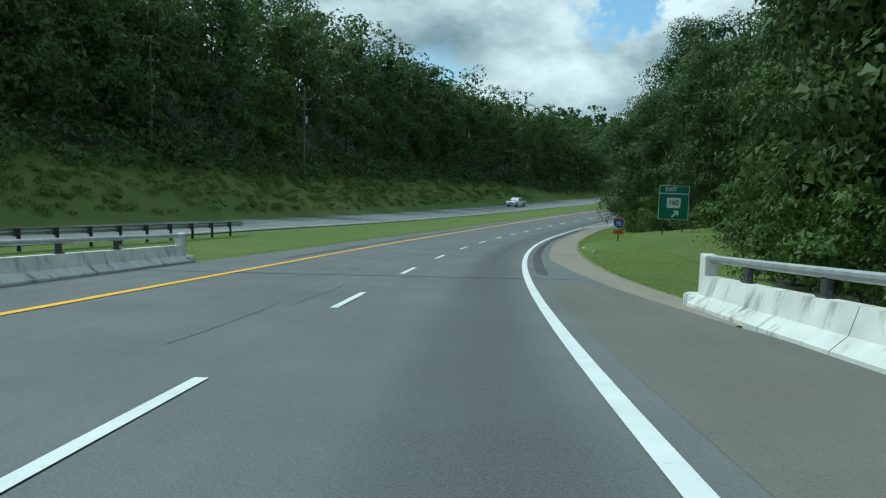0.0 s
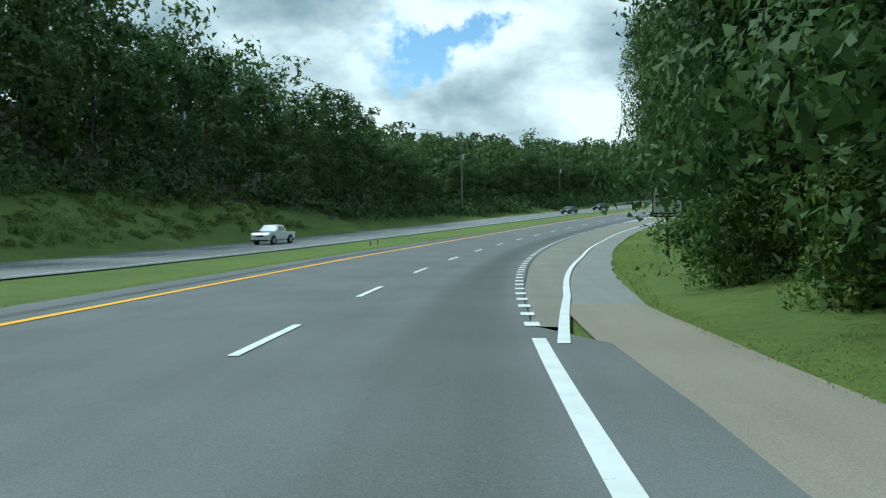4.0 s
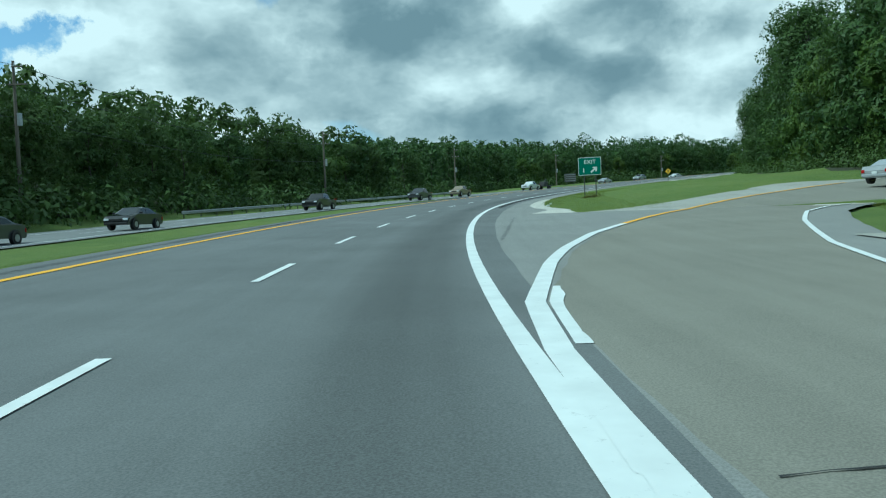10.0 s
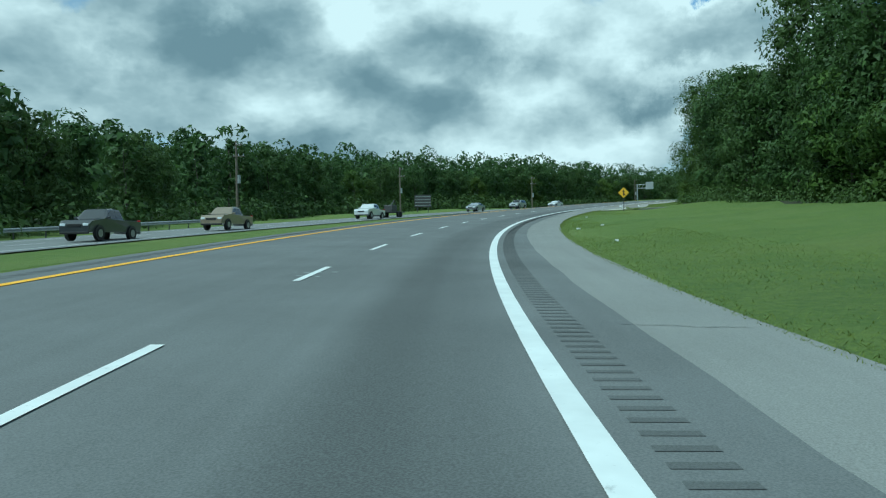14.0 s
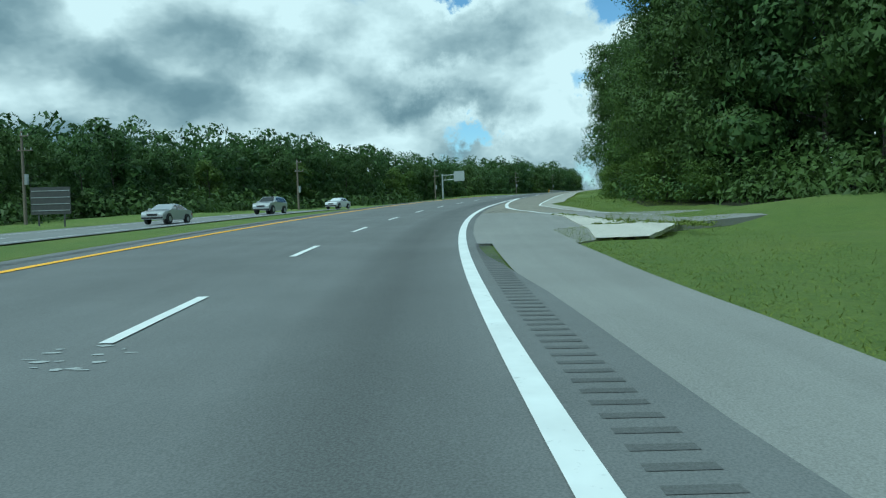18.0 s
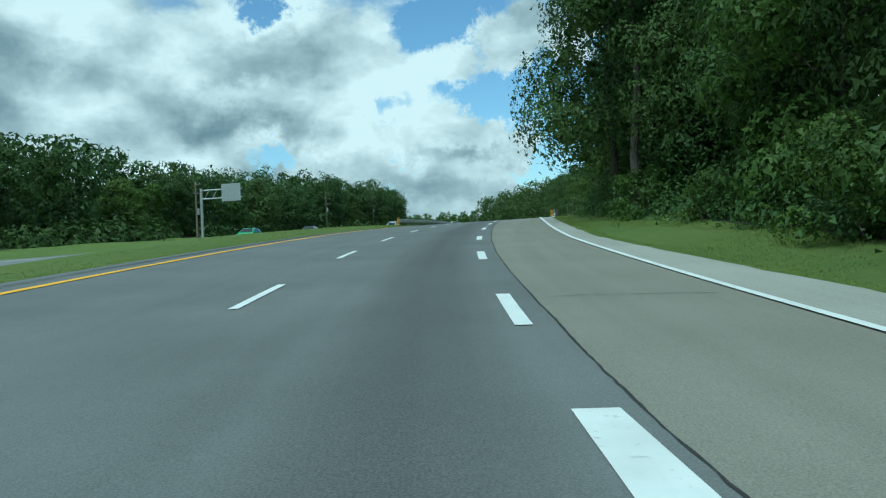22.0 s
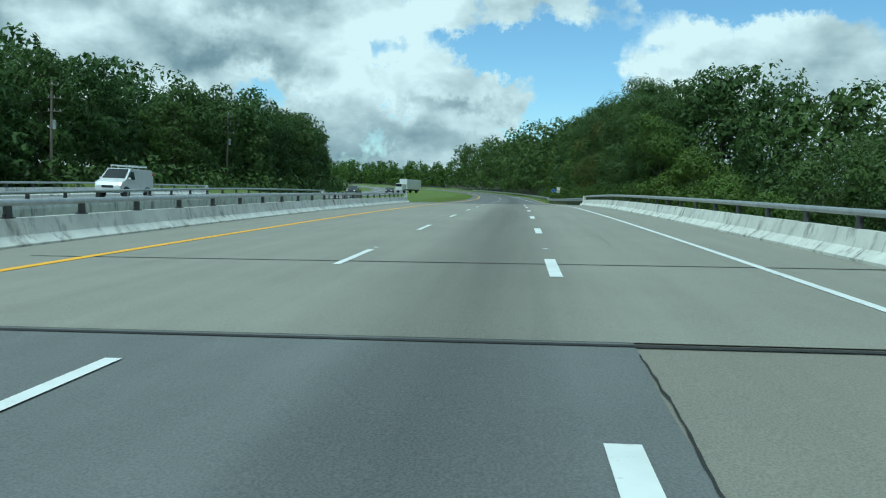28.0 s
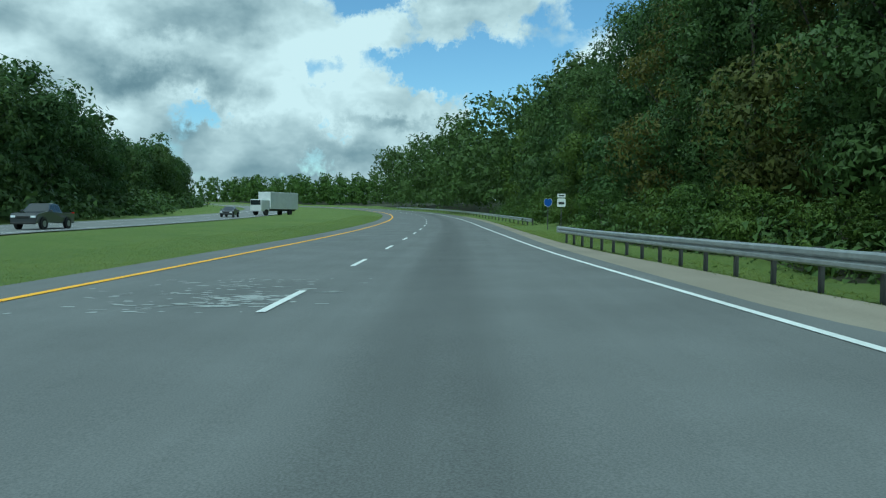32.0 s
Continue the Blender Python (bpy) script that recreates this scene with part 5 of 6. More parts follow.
guardrail(628, 662, lambda q: OPP_NEAR(q) + 0.8, False, "guardrail at the end of the opposite bridge", 2.5)
RAMP_RAIL = course((218, 15.2), (226, 17.9), (234, 21.5), (246, 28.0))
guardrail(218, 241, RAMP_RAIL, False, "guardrail along the outer edge of the exit ramp", 1.6)


# ---------- signs ----------
def flat_mat(name, base, rough=0.45):
    k = Mat(name, rough)
    ob = k.coord()
    return k.color(k.ramp(k.noise(ob, 3.0, 5), (0.3, tint(base, 0.85)), (0.7, base))).m


M_SGREEN = flat_mat("sign_green", (0.010, 0.165, 0.105))
M_SWHITE = flat_mat("sign_white", (0.78, 0.80, 0.78))
M_SBLUE = flat_mat("sign_blue", (0.015, 0.075, 0.36))
M_SRED = flat_mat("sign_red", (0.50, 0.03, 0.03))
M_SORANGE = flat_mat("sign_orange", (0.75, 0.20, 0.03))
M_SYELLOW = flat_mat("sign_yellow", (0.80, 0.47, 0.02))
M_BLACK = flat_mat("sign_black", (0.015, 0.015, 0.015))
M_WOOD = flat_mat("weathered_pole_wood", (0.17, 0.145, 0.115), 0.9)
M_ALU = metal("sign_back_aluminium", (0.55, 0.57, 0.57), 0.5, 0.6)


def panel(name, w, h, material, parent, y=0.0, z=0.0, x=0.0, thick=0.012, round_=0.08, label=""):
    """A flat sign panel with rounded corners, its face towards -y."""
    bm = bmesh.new()
    pts = []
    r = min(round_, w / 2, h / 2)
    for cx, cz, a0 in ((w / 2 - r, h / 2 - r, 0), (-w / 2 + r, h / 2 - r, 90), (-w / 2 + r, -h / 2 + r, 180), (w / 2 - r, -h / 2 + r, 270)):
        for k in range(4):
            a = radians(a0 + k * 30)
            pts.append((cx + r * math.cos(a), 0, cz + r * math.sin(a)))
    face = bm.faces.new([bm.verts.new(p) for p in pts])
    ext = bmesh.ops.extrude_face_region(bm, geom=[face])
    bmesh.ops.translate(bm, verts=[v for v in ext["geom"] if isinstance(v, bmesh.types.BMVert)], vec=(0, thick, 0))
    bmesh.ops.recalc_face_normals(bm, faces=bm.faces)
    o = part(name, bm, material, parent, label)
    o.location = (x, y, z)
    return o


def words(text, size, material, parent, x, y, z, wide=1.0, name="lettering"):
    cu = bpy.data.curves.new("text", "FONT")
    cu.body, cu.size, cu.align_x, cu.align_y, cu.extrude, cu.offset = text, size, "CENTER", "CENTER", 0.003, size * 0.018
    tmp = bpy.data.objects.new("text", cu)
    scene.collection.objects.link(tmp)
    me = bpy.data.meshes.new_from_object(tmp.evaluated_get(bpy.context.evaluated_depsgraph_get()))
    bpy.data.objects.remove(tmp)
    me.materials.clear()
    me.materials.append(material)
    o = new(name, me)
    o.parent = parent
    o.matrix_basis = pose(x, y, z, 90, 0, 0) @ Matrix.Diagonal((wide, 1, 1, 1))
    return o


def shape(name, outline, material, parent, x=0.0, y=0.0, z=0.0, thick=0.006):
    """A flat cut-out in the panel's plane, from (x, z) corners."""
    bm = bmesh.new()
    face = bm.faces.new([bm.verts.new((a, 0, b)) for a, b in outline])
    ext = bmesh.ops.extrude_face_region(bm, geom=[face])
    bmesh.ops.translate(bm, verts=[v for v in ext["geom"] if isinstance(v, bmesh.types.BMVert)], vec=(0, thick, 0))
    bmesh.ops.recalc_face_normals(bm, faces=bm.faces)
    o = part(name, bm, material, parent)
    o.location = (x, y, z)
    return o


def posts(parent, xs, height, y=0.06, w=0.07, material=None, low=-0.6):
    for x in xs:
        bm = bmesh.new()
        box(bm, (w, w * 0.8, height - low), (x, y, (height + low) / 2), 0.006)
        part("post", bm, material or M_DARKSTEEL, parent)


ARROW = [(-0.5, -0.11), (0.12, -0.11), (0.02, -0.34), (0.22, -0.34), (0.55, 0.0), (0.22, 0.34), (0.02, 0.34), (0.12, 0.11), (-0.5, 0.11)]


def arrow(parent, x, y, z, size, angle, material):
    c, s_ = math.cos(radians(angle)), math.sin(radians(angle))
    return shape("arrow", [((a * c - b * s_) * size, (a * s_ + b * c) * size) for a, b in ARROW], material, parent, x, y, z)


def exit_advance_sign(m):
    t = thing("exit_sign", m, "green and white exit sign with a route plate before the trees", "road sign")
    panel("border", 2.44, 2.2, M_SWHITE, t, 0.0, 3.3)
    panel("board", 2.36, 2.12, M_SGREEN, t, -0.006, 3.3)
    panel("tab_border", 2.44, 0.66, M_SWHITE, t, 0.0, 4.74)
    panel("tab", 2.36, 0.60, M_SGREEN, t, -0.006, 4.74)
    words("EXIT", 0.46, M_SWHITE, t, -0.25, -0.012, 4.74)
    panel("plate", 1.12, 0.86, M_SWHITE, t, -0.012, 3.62, 0.0, 0.008, 0.1, "white route plate")
    words("160", 0.60, M_BLACK, t, 0.0, -0.018, 3.62, 0.95)
    arrow(t, 0.15, -0.014, 2.7, 0.72, 45, M_SWHITE)
    posts(t, (-0.8, 0.8), 4.9, 0.08, 0.1)
    return t


def gore_sign(m):
    t = thing("exit_gore_sign", m, "green exit sign with a white arrow on two posts", "road sign")
    panel("border", 1.80, 1.42, M_SWHITE, t, 0.0, 2.75)
    panel("board", 1.72, 1.34, M_SGREEN, t, -0.006, 2.75)
    words("EXIT", 0.42, M_SWHITE, t, 0.02, -0.012, 3.08, 1.1)
    words("1", 0.50, M_SWHITE, t, -0.48, -0.012, 2.42)
    arrow(t, 0.32, -0.012, 2.45, 0.62, 40, M_SWHITE)
    posts(t, (-0.45, 0.45), 3.3, 0.06, 0.07)
    return t


SHIELD = [(-0.28, 0.30), (-0.14, 0.34), (0.0, 0.29), (0.14, 0.34), (0.28, 0.30), (0.335, 0.12), (0.30, -0.12), (0.17, -0.27), (0.0, -0.36), (-0.17, -0.27), (-0.30, -0.12), (-0.335, 0.12)]


def route_shield_sign(m):
    t = thing("interstate_marker", m, "blue and red interstate shield over an orange plate", "road sign")
    k = 1.0
    shape("border", [(a * k * 1.06, b * k * 1.06) for a, b in SHIELD], M_SWHITE, t, 0, 0.0, 2.3)
    shape("field", SHIELD, M_SBLUE, t, 0, -0.006, 2.3)
    shape("crown_band", [(-0.28, 0.30), (-0.14, 0.335), (0.0, 0.285), (0.14, 0.335), (0.28, 0.30), (0.315, 0.19), (-0.315, 0.19)], M_SRED, t, 0, -0.012, 2.3)
    words("75", 0.36, M_SWHITE, t, 0.0, -0.014, 2.24)
    panel("lower_plate", 0.66, 0.30, M_SORANGE, t, 0.0, 1.72, 0, 0.01, 0.03, "orange plate")
    for zz in (1.77, 1.67):
        panel("dark_bar", 0.46, 0.045, M_BLACK, t, -0.006, zz, 0, 0.006, 0.01)
    posts(t, (0.0,), 2.6, 0.05, 0.08)
    return t


def direction_board(m):
    t = thing("visitor_sign", m, "white visitor direction board in a black frame on one post", "road sign")
    panel("frame", 1.36, 1.62, M_BLACK, t, 0.0, 2.60)
    panel("board", 1.24, 1.36, M_SWHITE, t, -0.008, 2.67)
    shape("gable", [(-0.60, 0.0), (0.60, 0.0), (0.40, 0.12), (0.12, 0.14), (-0.08, 0.26), (-0.30, 0.14)], M_SWHITE, t, 0.0, -0.006, 3.36)
    shape("gable_line", [(-0.50, 0.0), (0.50, 0.0), (0.34, 0.08), (0.12, 0.10), (-0.08, 0.20), (-0.28, 0.10)], M_BLACK, t, 0.0, -0.010, 3.375)
    panel("header_bar", 0.94, 0.11, M_BLACK, t, -0.014, 3.27, 0.0, 0.006, 0.03)
    panel("header_mark", 0.46, 0.08, M_SBLUE, t, -0.016, 3.17, 0.18, 0.006, 0.04)
    words("Airport", 0.22, M_BLACK, t, -0.18, -0.016, 2.93)
    panel("symbol", 0.15, 0.15, M_BLACK, t, -0.016, 2.95, 0.36, 0.006, 0.02)
    panel("dark_bar", 0.50, 0.11, M_BLACK, t, -0.016, 2.74, -0.32, 0.006, 0.02)
    panel("divider", 1.14, 0.02, M_BLACK, t, -0.016, 2.63, 0.0, 0.006, 0.005)
    words("ETPC", 0.21, M_BLACK, t, -0.30, -0.016, 2.38)
    for a, b in ((-0.52, 3.07), (-0.52, 2.54)):
        arrow(t, a + 0.06, -0.016, b, 0.10, 90, M_BLACK)
    panel("footer_bar", 0.94, 0.07, M_SWHITE, t, -0.014, 1.89, 0.0, 0.006, 0.01)
    bm = bmesh.new()
    tube(bm, (0, 0.06, -0.6), (0, 0.06, 1.85), 0.07, 0.055, 12)
    tube(bm, (0, 0.06, -0.1), (0, 0.06, 0.22), 0.16, 0.08, 12)
    tube(bm, (0, 0.06, 1.62), (0, 0.06, 1.80), 0.06, 0.14, 12)
    part("post", bm, M_BLACK, t, "black turned metal post")
    return t


def merge_sign(m):
    t = thing("merge_sign", m, "yellow diamond merge warning sign on a thin post", "road sign", "merge signs")
    o = panel("border", 0.80, 0.80, M_BLACK, t, 0.0, 2.75)
    o.rotation_euler = (0, radians(45), 0)
    o = panel("board", 0.77, 0.77, M_SYELLOW, t, -0.006, 2.75)
    o.rotation_euler = (0, radians(45), 0)
    shape("arrow", [(-0.045, -0.32), (0.045, -0.32), (0.045, 0.09), (0.13, 0.06), (0.0, 0.33), (-0.13, 0.06), (-0.045, 0.09)], M_BLACK, t, 0, -0.014, 2.75)
    shape("side_arm", [(0.045, -0.02), (0.045, -0.12), (0.13, -0.31), (0.20, -0.27)], M_BLACK, t, 0, -0.0145, 2.75)
    posts(t, (0.0,), 3.2, 0.05, 0.07)
    return t


def hazard_marker(m):
    t = thing("hazard_marker", m, "black and yellow striped marker at the guardrail's end", "road sign", "hazard markers")
    panel("board", 0.30, 0.86, M_SYELLOW, t, 0.0, 0.62, 0, 0.01, 0.02)
    for k in range(4):
        z0 = 0.24 + 0.20 * k
        shape("stripe", [(-0.15, z0), (-0.15, z0 + 0.10), (0.15, z0 + 0.22), (0.15, z0 + 0.11)], M_BLACK, t, 0, -0.007, 0)
    posts(t, (0.0,), 1.0, 0.05, 0.06)
    return t


def sign_back(m, w, h, z):
    t = thing("road_sign", m, "large road sign for the opposite lanes, seen from behind", "road sign")
    panel("back", w, h, M_DARKSTEEL, t, 0.0, z)
    for k in range(4):
        panel("stiffener", w * 0.96, 0.06, M_STEEL, t, -0.03, z - h * 0.36 + h * 0.24 * k, 0, 0.03, 0.01)
    posts(t, (-w * 0.32, w * 0.32), z, 0.08, 0.12)
    return t


def cantilever_sign(m):
    """A steel mast with a two-chord arm that carries a sign over the opposite lanes."""
    t = thing("cantilever_sign", m, "grey steel mast with an overhead sign seen from behind", "road sign")
    bm = bmesh.new()
    tube(bm, (0, 0, -1.0), (0, 0, 8.2), 0.26, 0.20, 14)
    tube(bm, (0, 0, -0.5), (0, 0, 0.25), 0.5, 0.45, 14)
    part("mast", bm, M_STEEL, t)
    for zz in (6.6, 7.9):
        bm = bmesh.new()
        tube(bm, (0, 0, zz), (6.6, 0, zz), 0.11, 0.10, 10)
        part("chord", bm, M_STEEL, t)
    for k in range(5):
        bm = bmesh.new()
        tube(bm, (0.6 + 1.3 * k, 0, 6.6), (1.3 + 1.3 * k, 0, 7.9), 0.05, 0.05, 8)
        part("brace", bm, M_STEEL, t)
    panel("back", 3.0, 2.6, M_ALU, t, -0.25, 7.4, 5.0, 0.05, 0.05)
    for k in range(9):
        panel("stiffener", 2.9, 0.05, M_STEEL, t, -0.30, 6.3 + 0.28 * k, 5.0, 0.05, 0.01)
    for x in (4.0, 5.9):
        bm = bmesh.new()
        box(bm, (0.08, 0.12, 3.0), (x, -0.14, 7.3))
        box(bm, (0.06, 1.0, 0.06), (x, 0.3, 5.85))
        part("hanger", bm, M_DARKSTEEL, t)
    return t


def utility_pole(m, height, arms=1, label="tall weathered wooden utility pole with crossarms"):
    t = thing("utility_pole", m, label, "utility pole", "utility poles")
    bm = bmesh.new()
    tube(bm, (0, 0, -1.5), (0, 0, height), 0.19, 0.11, 10)
    part("pole", bm, M_WOOD, t)
    for k in range(arms):
        zz = height - 0.5 - 1.4 * k
        bm = bmesh.new()
        box(bm, (1.5 if k else 0.9, 0.10, 0.11), (0.35, -0.14, zz), 0.01)
        part("crossarm", bm, M_WOOD, t)
        for x in (0.1, 0.7) if k == 0 else (-0.25, 0.35, 0.95):
            bm = bmesh.new()
            tube(bm, (x, -0.14, zz + 0.05), (x, -0.14, zz + 0.26), 0.05, 0.03, 8)
            part("insulator", bm, M_ALU, t)
    bm = bmesh.new()
    tube(bm, (0.28, 0, height - 5.2), (0.28, 0, height - 4.2), 0.2, 0.2, 12)
    part("transformer", bm, M_STEEL, t)
    return t


exit_advance_sign(spot(58.3, 12.6, 0.05, -6, 0.83))
gore_sign(spot(264.9, 10.3, 0.0, -4))
route_shield_sign(spot(53.2, 8.8, -0.75, -3))
direction_board(spot(125.6, 10.75, 0.0, 4, 1.17))
merge_sign(spot(355.7, 10.6, -0.7, 2))
hazard_marker(on_ground(507.4, 8.35, 0.0, 0.0, 0.82))
hazard_marker(on_ground(501.0, -7.3, 0.0, 0.0, 0.82))
hazard_marker(on_ground(217.0, 14.9, 0.0, -20))
sign_back(on_ground(405, -32, -0.6, 20), 3.0, 2.2, 2.8)
cantilever_sign(on_ground(519.5, -36.2, 0.0, -4, 0.85))
POLES = ((77.5, -42, 11.5, 3), (105, -39, 12.8, 3), (163, -42.5, 13, 2), (219.5, -34.2, 15.5, 3), (258, -35, 12.8, 2), (310, -33, 11, 2), (360, -36, 10, 2), (415, -43, 9, 2), (460, -38, 8, 2), (540, -46, 9, 2), (622.7, -47, 11, 3), (664, -43, 12, 3), (736, -51, 13.8, 3), (850, -56, 15, 2))
for s, u, hh, arms in POLES:
    utility_pole(on_ground(s, u, 0.0, 10), hh, arms)


def cable(a, b, sag, r=0.02):
    cu = bpy.data.curves.new("cable", "CURVE")
    cu.dimensions, cu.bevel_depth, cu.bevel_resolution = "3D", r, 1
    sp = cu.splines.new("POLY")
    sp.points.add(12)
    for k in range(13):
        q = k / 12
        p = Vector(a).lerp(Vector(b), q)
        sp.points[k].co = (p.x, p.y, p.z - sag * 4 * q * (1 - q), 1)
    cu.materials.append(M_BLACK)
    return tagged(new("power_cable", cu), "thin black power cable between utility poles", "cable", "power cables")


for (s0, u0, h0, _), (s1, u1, h1, _) in zip(POLES, POLES[1:]):
    if s1 > 340:
        break
    for dz in (0.3, 2.0, 4.5):
        a = at(s0, u0, float(ground_h(s0, u0)) + h0 - dz)
        b = at(s1, u1, float(ground_h(s1, u1)) + h1 - dz)
        cable(a, b, 1.1)


# ---------- vehicles on the road ----------
def car_paint(name, base):
    k = Mat(name, 0.28, 0.25)
    ob = k.coord()
    k.color(k.ramp(k.noise(ob, 1.5, 3), (0.3, tint(base, 0.9)), (0.7, base)))
    k.b.inputs["Coat Weight"].default_value = 0.6
    return k.m


M_GLASS = Mat("tinted_car_glass", 0.06).color((0.02, 0.025, 0.028)).m
M_TYRE = flat_mat("tyre_rubber_black", (0.02, 0.02, 0.02), 0.85)
M_RIM = metal("alloy_rim", (0.45, 0.46, 0.47), 0.35, 0.9)
M_LAMP = Mat("clear_headlamp", 0.1).color((0.75, 0.78, 0.8)).m
M_TAIL = Mat("red_tail_lamp", 0.2).color((0.35, 0.01, 0.01)).m
M_TRIM = flat_mat("black_plastic_trim", (0.02, 0.02, 0.02), 0.5)
SHAPES = {  # outline from tail to nose as (y, z), half width low and high, wheel places, wheel radius
    "sedan": ([(-2.3, 0.32), (-2.36, 0.72), (-2.28, 0.98), (-1.55, 1.04), (-0.85, 1.40), (-0.2, 1.46), (0.30, 1.43), (1.05, 1.02), (2.05, 0.86), (2.30, 0.66), (2.32, 0.32)], 0.91, 0.62, (-1.42, 1.42), 0.33),
    "suv": ([(-2.15, 0.38), (-2.22, 0.9), (-2.1, 1.12), (-1.75, 1.60), (-0.6, 1.70), (0.25, 1.66), (0.98, 1.14), (2.0, 1.0), (2.24, 0.74), (2.26, 0.38)], 0.93, 0.68, (-1.35, 1.38), 0.37),
    "hatchback": ([(-1.85, 0.32), (-1.92, 0.85), (-1.7, 1.12), (-1.4, 1.46), (-0.3, 1.54), (0.35, 1.48), (1.15, 1.0), (1.75, 0.84), (1.95, 0.62), (1.95, 0.32)], 0.85, 0.62, (-1.22, 1.25), 0.31),
    "pickup": ([(-2.85, 0.48), (-2.88, 1.12), (-0.82, 1.14), (-0.66, 1.76), (-0.1, 1.82), (0.5, 1.78), (1.12, 1.24), (2.45, 1.10), (2.72, 0.86), (2.74, 0.46)], 0.97, 0.72, (-1.75, 1.72), 0.39),
    "van": ([(-2.55, 0.38), (-2.6, 1.75), (-2.45, 2.02), (0.9, 2.04), (1.75, 1.28), (2.35, 1.06), (2.5, 0.8), (2.5, 0.38)], 0.97, 0.84, (-1.55, 1.6), 0.36),
}
GLASS = {  # side windows as (y, z) quads
    "sedan": [[(-0.12, 1.04), (-0.12, 1.38), (0.24, 1.36), (0.86, 1.05)], [(-1.25, 1.08), (-0.84, 1.33), (-0.2, 1.39), (-0.2, 1.05)]],
    "suv": [[(-0.15, 1.14), (-0.15, 1.59), (0.2, 1.57), (0.84, 1.15)], [(-1.1, 1.15), (-1.1, 1.57), (-0.23, 1.60), (-0.23, 1.15)], [(-1.85, 1.20), (-1.64, 1.53), (-1.18, 1.57), (-1.18, 1.17)]],
    "hatchback": [[(-0.1, 1.03), (-0.1, 1.45), (0.28, 1.40), (0.98, 1.04)], [(-1.3, 1.08), (-1.15, 1.42), (-0.18, 1.46), (-0.18, 1.04)]],
    "pickup": [[(0.02, 1.24), (0.02, 1.71), (0.44, 1.69), (0.96, 1.26)], [(-0.66, 1.24), (-0.58, 1.68), (-0.06, 1.72), (-0.06, 1.24)]],
    "van": [[(0.5, 1.3), (0.5, 1.85), (0.9, 1.85), (1.5, 1.32)]],
}


